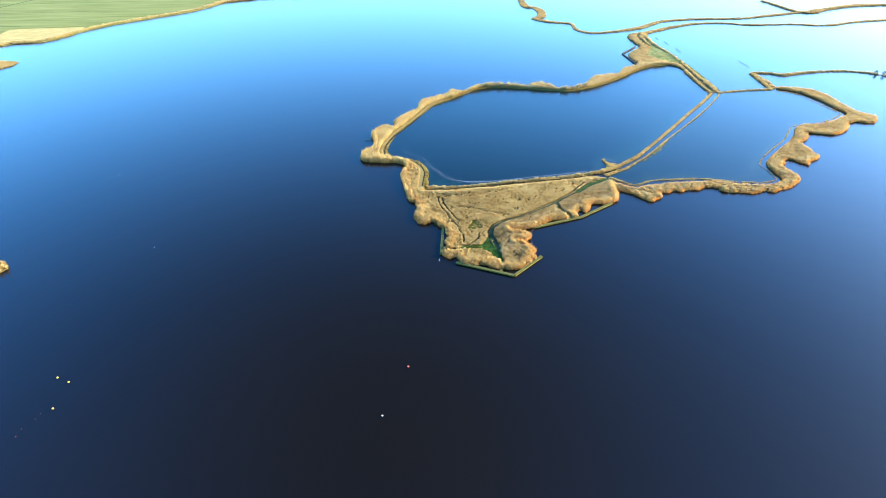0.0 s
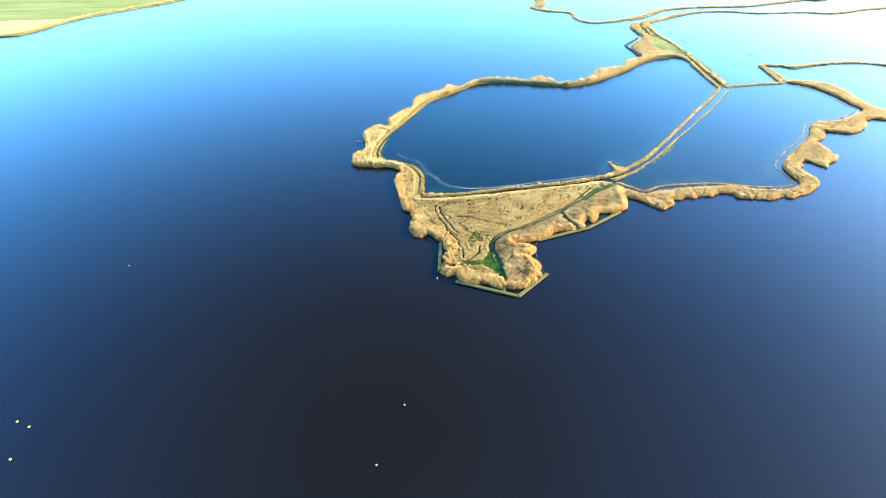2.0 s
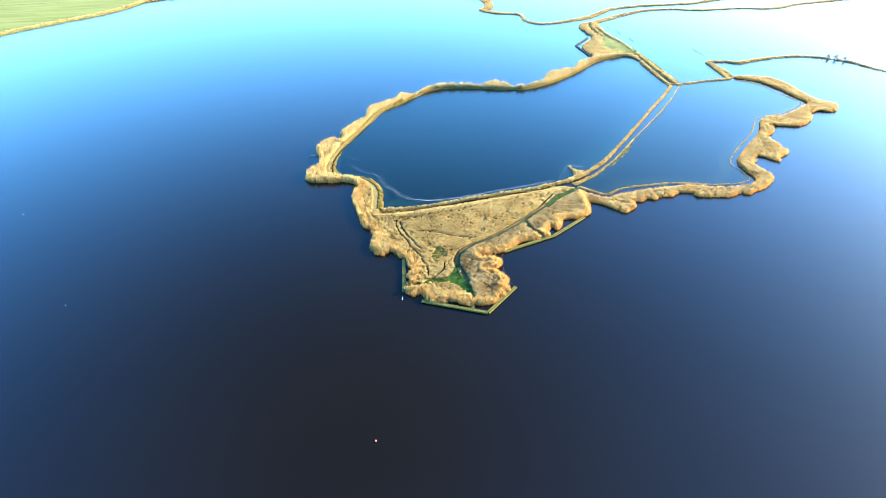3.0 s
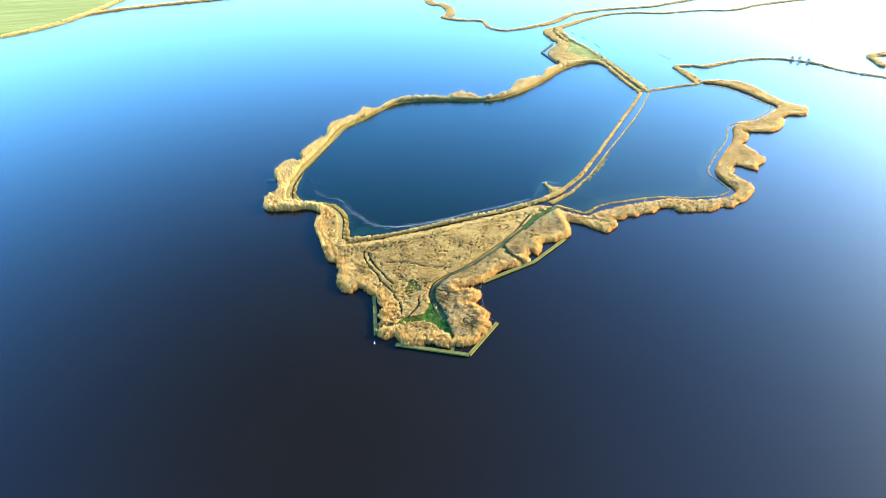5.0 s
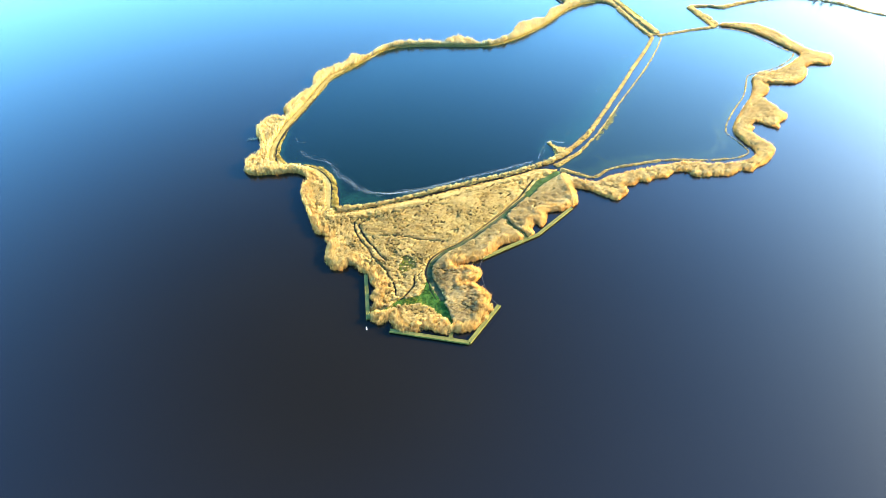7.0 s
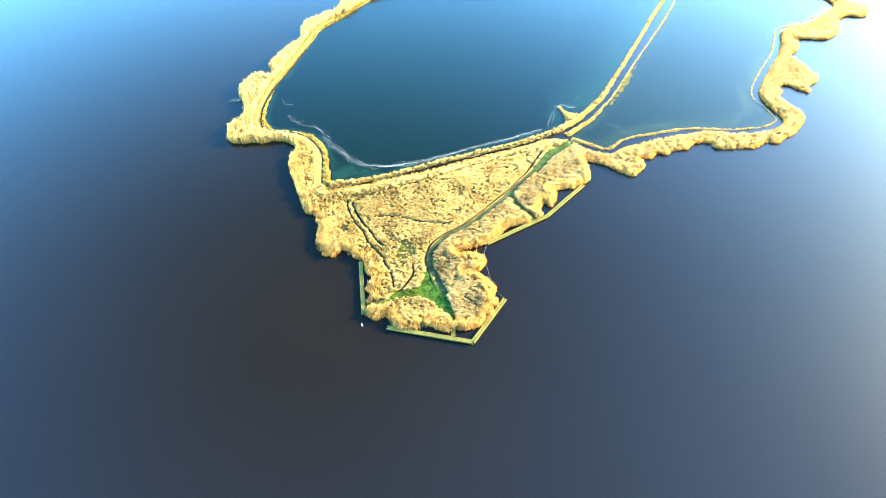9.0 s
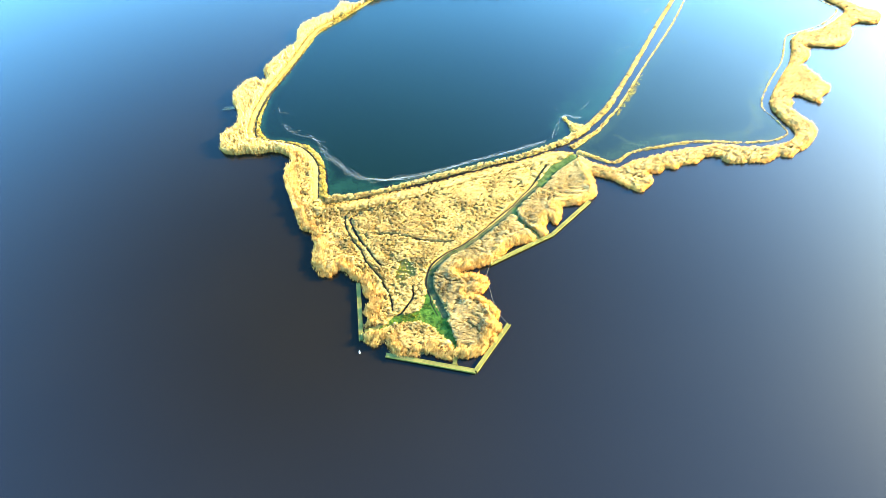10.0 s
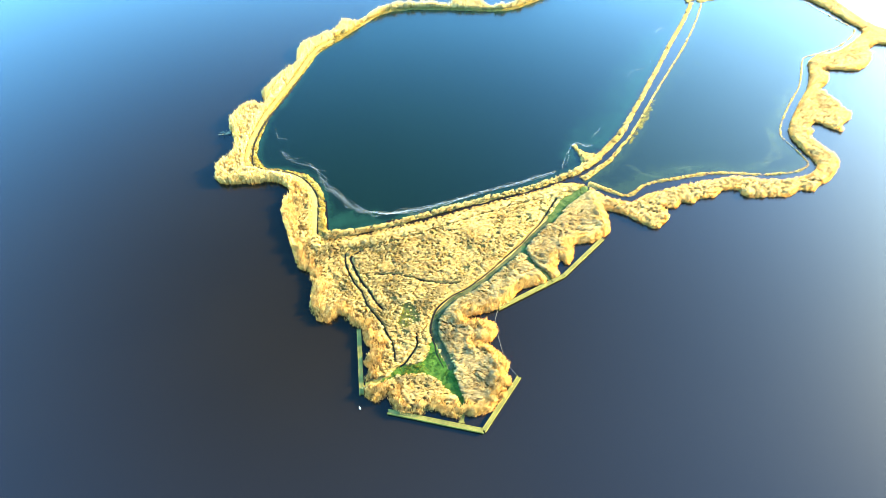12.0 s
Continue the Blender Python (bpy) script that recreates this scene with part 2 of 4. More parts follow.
def patchy(x, y, seed=0.0):
    """Irregular smooth unevenness, one patch to a unit, between -1 and 1."""
    x, y = x + seed * 17.31, y - seed * 9.77
    i, j = np.floor(x).astype(int), np.floor(y).astype(int)
    fx, fy = x - i, y - j
    fx, fy = fx * fx * (3 - 2 * fx), fy * fy * (3 - 2 * fy)
    a, b = LATTICE[i % 256, j % 256], LATTICE[(i + 1) % 256, j % 256]
    c, d = LATTICE[i % 256, (j + 1) % 256], LATTICE[(i + 1) % 256, (j + 1) % 256]
    return (a * (1 - fx) + b * fx) * (1 - fy) + (c * (1 - fx) + d * fx) * fy


# ---- the plan of the land ----
# Main island: shore lines of reed land, then the ditch along its north side.
ISLE_NORTH = [(-6.3, 188.4), (3, 188.4), (12, 189.6), (21, 190.7), (32, 192.7), (43.5, 194.6), (53.7, 196.4), (60.4, 198), (66, 196)]
ISLE_EAST = [(67, 190), (66.8, 186), (65.8, 181), (65, 178.7), (60.6, 176.5), (57.6, 176.5), (54.4, 176.2), (53.4, 173), (51.6, 170.6), (50, 172.4),
             (47.7, 169.5), (47.6, 167.4), (46.4, 166.9), (45, 167.3), (44, 165.9), (41, 165.7), (37.4, 165), (33.9, 162), (31.3, 160.9), (27.4, 160.3)]
ISLE_TAIL = [(23.6, 159.9), (23.4, 158), (28.4, 156.9), (29.2, 155), (28, 152.9), (23.6, 152.7), (26.4, 151.2), (28.3, 148.7), (29.6, 146), (28, 143.8),
             (29.1, 141.9), (26.8, 139.3), (24.4, 137.6), (22.6, 136.6), (20.2, 136.5), (18.8, 138)]
ISLE_SOUTH = [(17.6, 137), (15.9, 137.6), (13.4, 139.5), (9.6, 139.1), (7.5, 139.7), (5.9, 141), (5.3, 143.2), (3.9, 144.3), (2.4, 143.2), (1.2, 144), (0.6, 145.6)]
ISLE_WEST = [(1.3, 148.7), (1.2, 151.4), (2.2, 153.5), (3.4, 155), (1.9, 157), (1.5, 160.2), (-1.2, 163), (-3.9, 166.2), (-6, 164.2), (-8, 165),
             (-9.7, 168.5), (-9, 174.1), (-9.8, 179.5), (-12.2, 181.2), (-13.5, 187.6), (-15.1, 194.9), (-16.4, 200.9), (-15.6, 205.4), (-13.8, 207.9), (-14.8, 211)]
# West and north bank of the large lagoon: outer shore, and the lagoon's edge.
TIP_SHORE = [(-17.9, 214.2), (-21.8, 215.1), (-24.8, 214.6), (-28, 215.6), (-32.4, 215.8), (-35.3, 219.2), (-35.6, 222.6)]
BANK_OUTER = [(-32.6, 225.6), (-30.4, 230.8), (-31, 236.4), (-33, 243.6), (-32, 247.4), (-29.8, 251.2), (-27, 253.2), (-23.6, 252), (-22.2, 255.4), (-23.4, 259),
              (-22, 261.6), (-19.4, 267), (-15.5, 272.6), (-11.8, 277), (-11.9, 282.4), (-10.3, 289), (-5.2, 293.6), (1.4, 297), (4.2, 302), (7.4, 305),
              (10.6, 303.4), (14.2, 305.6), (19.2, 311.6), (25.2, 314.6)]
BANK_NORTH = [(30, 316), (41.3, 313.8), (48.2, 311.4), (54, 315.4), (57.5, 316.4), (61.8, 312.6), (65, 307), (74.5, 307), (83.4, 313.4), (91, 325),
              (100.3, 329.5), (108, 332.5), (113, 341), (122, 347), (130, 352), (146, 352)]
EDGE_WEST = [(-5.4, 192), (-5.7, 196.2), (-5.7, 201.7), (-6, 206.2), (-7, 210), (-8.5, 213.1), (-10.8, 216), (-15.5, 218.2), (-21.2, 220.5), (-23.3, 223),
             (-24.6, 227.2), (-24.3, 232.7), (-23.4, 238.2), (-21, 246.9), (-17.5, 254.3), (-13.8, 262.2), (-8.9, 274.3), (-4.5, 284), (3.1, 291.6), (9.5, 298.6)]
EDGE_NORTH = [(16, 306), (24.2, 311.2), (35.8, 311.6), (51, 308), (65.8, 304.2), (74.7, 304.2), (88.8, 311.2), (105.5, 324.3), (125.9, 343.8), (142.4, 350.4), (148.7, 348.5)]
EDGE_SOUTH = [(-5.4, 192), (-1.1, 191.7), (3.3, 191.7), (12.2, 192.7), (21.5, 194.4), (31.1, 195.9), (40.8, 197.2), (51, 199.1), (62, 202.3), (69.1, 205.6)]
EDGE_EAST = [(74, 209.4), (78, 212.8), (86.9, 221.3), (107.8, 246.4), (124.2, 267.4), (137.9, 283.3), (149, 297), (147.6, 310), (148.6, 331), (148.7, 346)]
# Narrow reed banks with a ditch beside them.
ROW_SOUTH = [(-6.5, 190.4), (3, 190.4), (12.2, 191.6), (21.5, 193.3), (31.1, 195), (40.8, 196.5), (51, 198.2), (62, 201.2), (68, 203.6), (72.5, 206.4)]
DOUBLE_WEST = [(68, 203.6), (72.5, 206.6), (79.6, 212.2), (87.3, 219.8), (108.4, 245.2), (124.3, 265), (138.6, 282.2), (149, 296)]
DOUBLE_EAST = [(66, 199), (71.2, 202), (76.8, 205.5), (82.5, 211), (88.8, 217), (108.4, 239.7), (126.1, 259.6), (140.8, 277.7), (152.5, 294)]
INNER_ROW = [(67, 197), (69.3, 195.2), (73, 192), (75.4, 190.2), (79, 191.8), (83.8, 193.9), (92.6, 194.5), (101.3, 194.8), (109.3, 193.5), (116.8, 191.4),
             (125.2, 190.8), (130.3, 191.8), (132.7, 193.9), (132.8, 197.3), (132.6, 202), (132.2, 205.7), (134, 209.7), (139.6, 216.2), (146.5, 223), (155.4, 231.6),
             (165.3, 244.8), (168.7, 247.6), (175.3, 249), (183.7, 251.5), (192, 256), (199.6, 262.6), (198.5, 270), (196.6, 280.2), (194.2, 292), (184.4, 300)]
OUTER_INSIDE = [(66.8, 194.8), (69.1, 190.4), (72.2, 188), (75.8, 186.9), (80.6, 188.7), (86.9, 189.8), (95.9, 190.9), (107.9, 191.1), (115.1, 188.7), (122.7, 187.3),
                (128.5, 187.9), (132.4, 189.6), (134.9, 192.5), (135, 196.9), (134.9, 202.4), (135.6, 206.5), (139.4, 211.7), (147.2, 219.6), (157.5, 229.4), (163.6, 237.4),
                (167, 243), (172.7, 246.8), (181, 247.6), (192.7, 253.6), (202.2, 260.6), (201.6, 270), (200.4, 282), (196.6, 294), (187.6, 302.4)]
OUTER_SHORE = [(66.1, 189), (68.2, 186.4), (72, 184), (74.5, 180.8), (76.6, 178.6), (78, 177.3), (80, 178.7), (82.3, 180.2), (82.9, 182.6), (82.8, 184.6),
               (86.2, 183.8), (88.8, 185.5), (91.5, 184.4), (94.3, 185.9), (98.3, 185.7), (100.8, 187.3), (105.7, 187.4), (107.9, 183.9), (113, 183), (118.5, 182.4),
               (123, 184), (126.4, 182.8), (129.5, 184.8), (132.8, 185.8), (136, 188), (140, 191.3), (141.3, 194.3), (140.6, 197.1), (140.2, 202), (139.6, 205)]
LOBE_SHORE = [(142.7, 206.8), (143.2, 209.2), (146.5, 211.2), (149.3, 208.6), (151.7, 205.4), (153.6, 208.4), (159.6, 212), (160, 217), (159.6, 225), (160.6, 228.6),
              (164.2, 230.7), (167.6, 234.6), (168.2, 239.2), (177.3, 236.9), (181.2, 236.3), (186.4, 239), (191.7, 243.8), (194.4, 248.6), (200.5, 251.4), (206.3, 249.2),
              (210.8, 252.8), (212.6, 256.6), (207.8, 263.6), (207.4, 274), (207, 289), (203, 298), (191, 303.4)]
FAR_HOOK = [(186.6, 303), (187.4, 312), (186.9, 323), (188.4, 330.4), (197.3, 329.5), (203.1, 325.9), (209.3, 327.2), (224.8, 330.8), (243.4, 331.4), (257.2, 325.3),
            (266.3, 314.5), (271.4, 299.9), (282.5, 286.2), (300, 270), (330, 250)]
HOOK_ROW = [(186.6, 330.2), (185.2, 316), (184.2, 303), (183, 300.4)]
LINK = [(152, 297), (160, 298), (167.6, 299.3), (182, 300.8), (187, 303)]
# Small island at the lagoon's far corner, with the banks that lead to and from it.
ISLET_WEST = [(147.4, 296.5), (147.9, 328), (148.2, 346), (140, 352), (128, 352), (124.6, 361), (126, 376), (132.6, 386), (139.4, 396), (138.4, 408), (140, 427), (150, 436)]
ISLET_EAST = [(156, 432), (153, 416), (152.8, 396), (155.2, 377), (156.4, 355), (156.4, 327), (155.6, 300)]
FAR_WEST_BANK = [(78.5, 600), (78.6, 546), (85.6, 539), (89, 523), (86.5, 500), (80, 492), (91, 479), (106, 471), (106, 452), (113, 440), (128, 440),
                 (156, 452), (181, 473), (211, 479.4), (248, 479), (266, 484.3), (305, 497), (333, 507)]
FAR_EAST_BANK = [(150, 432), (163, 440), (183, 453), (205, 463), (227, 463), (246, 455), (278, 455), (296, 449), (310, 451), (328, 458), (358, 463.4), (420, 470)]
FAR_CROSS = [(300, 552), (303, 529), (306, 503), (316, 494), (334, 507), (362, 519), (397, 522), (470, 520)]
FAR_CORNER = [(420, 334), (360, 326), (316, 321), (306, 319), (301, 310), (297, 300)]

isle = np.vstack([curve(p) for p in (ISLE_NORTH, ISLE_EAST, ISLE_TAIL, ISLE_SOUTH, ISLE_WEST)] + [curve([(-14.8, 211), (-12, 214), (-8, 210), (-6, 203), (-5.6, 192)])])
bank_west = np.vstack([curve([(-9, 184), *ISLE_WEST[-6:]]), curve(TIP_SHORE), curve(BANK_OUTER), curve(EDGE_WEST[::-1])])
bank_north = np.vstack([curve(BANK_OUTER[-4:]), curve(BANK_NORTH), curve(EDGE_NORTH[::-1]), curve(EDGE_WEST[-2:][::-1])])
reed_shore = np.vstack([curve(OUTER_SHORE), curve(LOBE_SHORE), curve(OUTER_INSIDE[::-1])])
islet = np.vstack([curve(ISLET_WEST), curve(ISLET_EAST)])
row_south = strip(ROW_SOUTH, [3, 1.5, 1.3, 1.3, 1.3, 1.3, 1.3, 1.5, 1.8, 2])
double_west = strip(DOUBLE_WEST, [1.6, 1.8, 1.5, 1.3, 1.3, 1.4, 1.4, 1.5])
double_east = strip(DOUBLE_EAST, [2.0, 0.9, 0.5, 0.5, 0.55, 0.55, 0.55, 0.55])
inner_row = strip(INNER_ROW, [2, 1.1, 1, 1.1, 1.0, 0.8, 0.65] + [0.45] * 15)
hook = strip(FAR_HOOK, [4, 4.4, 3, 3.6, 3, 2.6, 2.6, 2.6, 2.4, 2.4, 2.6, 2.8, 2.6, 2.6, 2.6])
hook_row = strip(HOOK_ROW, 1.6)
link = strip(LINK, [3, 2.2, 2.2, 2.6, 3])
far_west_bank = strip(FAR_WEST_BANK, [5, 6, 8, 7, 8, 6, 3, 3, 4, 6, 5, 4.4, 4, 4, 4, 5, 4, 8], 3)
far_east_bank = strip(FAR_EAST_BANK, [6, 5, 4, 3.4, 3.2, 3.2, 3.2, 3.2, 4, 3.2, 3.2, 3.2], 3)
far_cross = strip(FAR_CROSS, [3, 3, 4, 6, 8, 4, 4, 4], 3)
far_corner = strip(FAR_CORNER, 5, 3)
spur = np.array([(67.6, 204.4), (68.6, 206.6), (69, 208.6), (68.9, 211), (68.4, 213.6), (69, 213.8), (69.6, 211.4), (70.8, 209.8), (72.7, 208.8), (74.6, 206.6), (71, 204.4)])

# Ways through the reed.
PATH_BANK = curve([(-8.9, 190.8), (-8.7, 195.4), (-8.4, 200.7), (-8.6, 205.3), (-9.6, 208.9), (-11.6, 212.4), (-14.7, 215.5), (-18.6, 217.4), (-23.5, 219.6), (-26.4, 221.4), (-27.4, 224.7),
                   (-27.1, 230), (-26.2, 235.5), (-24.6, 241), (-22.7, 246.8), (-20.2, 252.7), (-16.6, 260.5), (-12.6, 268.8), (-10, 275.6), (-5.4, 285.6), (1, 292)])
BANK_DARK_LINE = curve([(-7.9, 189.2), (-7.9, 195.3), (-7.5, 200.6), (-7.7, 205.5), (-9, 209.5), (-11.1, 213.3), (-14.7, 216.7), (-18.7, 218.7), (-23.2, 220.3), (-25.3, 222.5), (-25.8, 225.8), (-25.7, 230.6),
                  (-24.9, 235.2), (-23.4, 240.8), (-21.3, 246.5), (-18.9, 251.5), (-15, 259.9), (-10.6, 270)])
MAIN_DARK_LINE = curve([(56.2, 192.5), (52.9, 188.7), (49.2, 184.5), (45.8, 181.6), (42.7, 178.7), (39.1, 176.1), (36.4, 174.1), (32.9, 171.5), (29.6, 169.3), (25.7, 167), (22, 165.5), (19, 163.6), (17.4, 161.9),
                  (16.2, 159.4), (15.6, 157.3), (15.5, 155.1), (15.9, 153.3), (15.8, 151.5), (16.3, 149.3), (16.8, 147.6)])
PATH_MAIN = curve([(57.4, 190.1), (54.4, 187.1), (52.2, 185), (49.2, 182.8), (45.8, 180.1), (42.6, 177.3), (39.1, 174.7), (36.4, 172.7), (33.4, 170.6), (30.2, 168.5), (26.5, 166.5), (22.9, 164.8), (19.9, 162.8),
                   (18.2, 161.2), (16.9, 159), (16.4, 156.4), (16.6, 154.4), (17.2, 152.2), (17.8, 149.9), (18.2, 148.3), (18.6, 146.9)])
PATH_UPPER = curve([(66.6, 195.4), (63, 193.5), (60.3, 191.8), (57.4, 190.1), (54.4, 187.1), (51.4, 184.4)])
PATH_BRANCH = curve([(42.6, 177.4), (42.3, 174.5), (43, 171.4), (44.2, 169.1), (45.3, 167.4), (45.7, 166.3)])
PATH_LANDING = curve([(7.2, 149.4), (8.8, 150), (10.4, 151.8), (12.1, 154), (12.3, 155.7), (12.4, 157.1)])
TRACK_WEST = curve([(-1.3, 183.1), (-1.6, 180.9), (-1.3, 178.5), (-0.5, 175.3), (0.6, 172.4), (1.6, 170.8), (2.5, 166.7), (3.8, 163.9), (5.2, 161.2), (6, 158.4), (6.7, 156), (7.1, 153.8), (7, 151)])
TRACK_WEST_TWIN = curve([(2.6, 183.3), (0, 181.9), (0.1, 179.5), (0.9, 176.3), (2, 173), (3.5, 169.8), (4.5, 167.2), (5.8, 164.8)])
TRACK_MIDDLE = curve([(6.2, 174.9), (10, 174.4), (11.9, 173.5), (14.4, 172.2), (16.9, 170.8), (19.5, 169.8), (24.3, 168.9)])
TRACK_NORTH = curve([(0.5, 182.4), (5.5, 184.3), (11.3, 185), (18.8, 186.7), (26.5, 188.2), (34.4, 190), (42.5, 191.6), (52.4, 193.2)])
GREEN_PATCH = np.array([(3.1, 146.7), (5.5, 147.9), (7.2, 149.6), (9.8, 149.6), (12.5, 149.8), (14.1, 151.6), (14.9, 153.8), (15.9, 154.6), (16.2, 152.4), (16.6, 150.7), (17.4, 148.1), (18.6, 146.4), (19, 144.6), (19.3, 142.2), (19.5, 139.9), (19.1, 138.2),
                        (18.2, 138), (17.8, 140.2), (17, 141.9), (16, 143.2), (15.2, 144.8), (14, 146.2), (11.9, 147), (9, 147.5), (7, 147.5), (4.8, 146.6)])

BANKS = [isle, bank_west, bank_north, row_south, double_west, double_east, inner_row, reed_shore, spur, link, hook_row]
FAR_BANKS = [islet, hook, far_west_bank, far_east_bank, far_cross, far_corner]


def rise(q, rings):
    """Height of the ground: it comes up out of the water at the shore and lies level behind it."""
    d = np.full(len(q), -9.0)
    for r in rings:
        d = np.maximum(d, depth_in(q, r))
    return d, height_at(q, d)


def height_at(q, d):
    ragged = d + 0.35 * wave(q[:, 0], q[:, 1], 1.3, 3.0)
    return np.clip(ragged * 0.45, -0.5, 0.34) + 0.05 * wave(q[:, 0], q[:, 1], 2.2)


def ground_sheet(name, rings, step, mat, label):
    """One sheet of ground for a group of banks, laid on a grid that follows their outlines."""
    lo, hi = np.min([r.min(0) for r in rings], 0) - 2, np.max([r.max(0) for r in rings], 0) + 2
    xs, ys = np.arange(lo[0], hi[0], step), np.arange(lo[1], hi[1], step)
    gx, gy = np.meshgrid(xs, ys, indexing="ij")
    q = np.stack([gx.ravel(), gy.ravel()], 1)
    d, z = rise(q, rings)
    wet = (d < -1.3 * step - 0.4).reshape(gx.shape)
    keep = ~(wet[:-1, :-1] & wet[1:, :-1] & wet[1:, 1:] & wet[:-1, 1:])
    i, j = np.nonzero(keep)
    n = len(ys)
    quads = np.stack([i * n + j, (i + 1) * n + j, (i + 1) * n + j + 1, i * n + j + 1], 1)
    used, flat = np.unique(quads, return_inverse=True)
    ob = new(name, mesh_of(name, np.c_[q[used], z[used]], flat.reshape(-1, 4), mat, True))
    return tagged(ob, label, "ground", kind="structure")


ground_sheet("ground", BANKS, 0.8, LITTER, "low marshy island and narrow banks of brown reed litter")
ground_sheet("ground_far", FAR_BANKS, 2.0, LITTER, "distant low banks of brown reed litter in the lake")


# ---- water ----
def sheet(name, ring, z, mat, step, label, shoals=(), shelf=7.0):
    """A sheet of water that knows how deep it is over the bed: shallow along the shore."""
    lo, hi = ring.min(0), ring.max(0)
    xs, ys = np.arange(lo[0] - step, hi[0] + step, step), np.arange(lo[1] - step, hi[1] + step, step)
    gx, gy = np.meshgrid(xs, ys, indexing="ij")
    q = np.stack([gx.ravel(), gy.ravel()], 1)
    d = depth_in(q, ring)
    on = (d > -0.9).reshape(gx.shape)
    for line, gain in shoals:
        d = np.minimum(d, line_distance(q, line) * gain)
    i, j = np.nonzero(on[:-1, :-1] & on[1:, :-1] & on[1:, 1:] & on[:-1, 1:])
    n = len(ys)
    quads = np.stack([i * n + j, (i + 1) * n + j, (i + 1) * n + j + 1, i * n + j + 1], 1)
    used, flat = np.unique(quads, return_inverse=True)
    me = mesh_of(name, np.c_[q[used], np.full(len(used), z)], flat.reshape(-1, 4), mat)
    a = me.attributes.new("depth", "FLOAT", "POINT")
    a.data.foreach_set("value", np.clip(d[used] / shelf, 0, 1).astype(np.float32))
    return tagged(new(name, me), label, "water", kind="structure")


me = mesh_of("water_lake", [(-4000, -4000, 0), (4000, -4000, 0), (4000, 4000, 0), (-4000, 4000, 0)], [(0, 1, 2, 3)], LAKE)
tagged(new("water_lake", me), "calm dark brown lake water that mirrors the sky", "water", kind="structure")
lagoon_ring = np.vstack([curve(EDGE_WEST), curve(EDGE_NORTH), curve(EDGE_EAST[::-1]), curve(EDGE_SOUTH[::-1])])
sheet("water_lagoon", lagoon_ring, 0.012, LAGOON, 1.5, "still teal water of the banked lagoon",
      [(np.array([(70.5, 209), (68.4, 214), (66, 209)]), 0.55), (curve(EDGE_EAST[1:5]), 0.17), (np.array([(-5.5, 196), (-3, 194.6), (3, 194.5)]), 0.4)], 4.0)
pond_ring = np.vstack([curve(DOUBLE_EAST), curve(LINK[1:4]), curve(INNER_ROW[::-1])])
sheet("water_pond", pond_ring, 0.012, POND, 1.5, "still blue-green water between the reed banks",
      [(np.array([(76, 193), (86, 197), (100, 197.5), (118, 194)]), 1.0), (curve(INNER_ROW[11:19]), 0.7)])


# ---- reed ----
def tuft_shapes(blades, spread, width, seed, count=7):
    """Tufts one metre high: narrow tapering blades that lean outwards."""
    rng = np.random.default_rng(seed)
    made = []
    for _ in range(count):
        v, f = [], []
        for _ in range(blades):
            a, r = rng.uniform(0, 2 * math.pi), spread * math.sqrt(rng.uniform(0, 1))
            x, y = r * math.cos(a), r * math.sin(a)
            out, h = rng.uniform(0.0, 0.3) * spread, rng.uniform(0.5, 1.15)
            b = rng.uniform(0, math.pi)
            w = width * rng.uniform(0.7, 1.3)
            wx, wy = w * math.cos(b), w * math.sin(b)
            mx, my = x + 0.35 * out * math.cos(a), y + 0.35 * out * math.sin(a)
            k = len(v)
            v += [(x - wx * 0.6, y - wy * 0.6, -0.1), (x + wx * 0.6, y + wy * 0.6, -0.1), (mx - wx, my - wy, 0.62 * h), (mx + wx, my + wy, 0.62 * h),
                  (x + out * math.cos(a), y + out * math.sin(a), h)]
            f += [(k, k + 1, k + 3), (k, k + 3, k + 2), (k + 2, k + 3, k + 4)]
        made.append((np.array(v), np.array(f)))
    return made


REED_TUFTS = tuft_shapes(12, 0.33, 0.042, 11)
STRANDS = tuft_shapes(10, 0.62, 0.052, 13, 9)
FRINGE = tuft_shapes(9, 0.45, 0.04, 14, 9)
COMBED = tuft_shapes(6, 0.2, 0.055, 16, 9)
SPRIGS = tuft_shapes(5, 0.28, 0.035, 15, 9)
BROAD_TUFTS = tuft_shapes(12, 0.7, 0.11, 12)
WIND = np.array((0.36, -0.44))


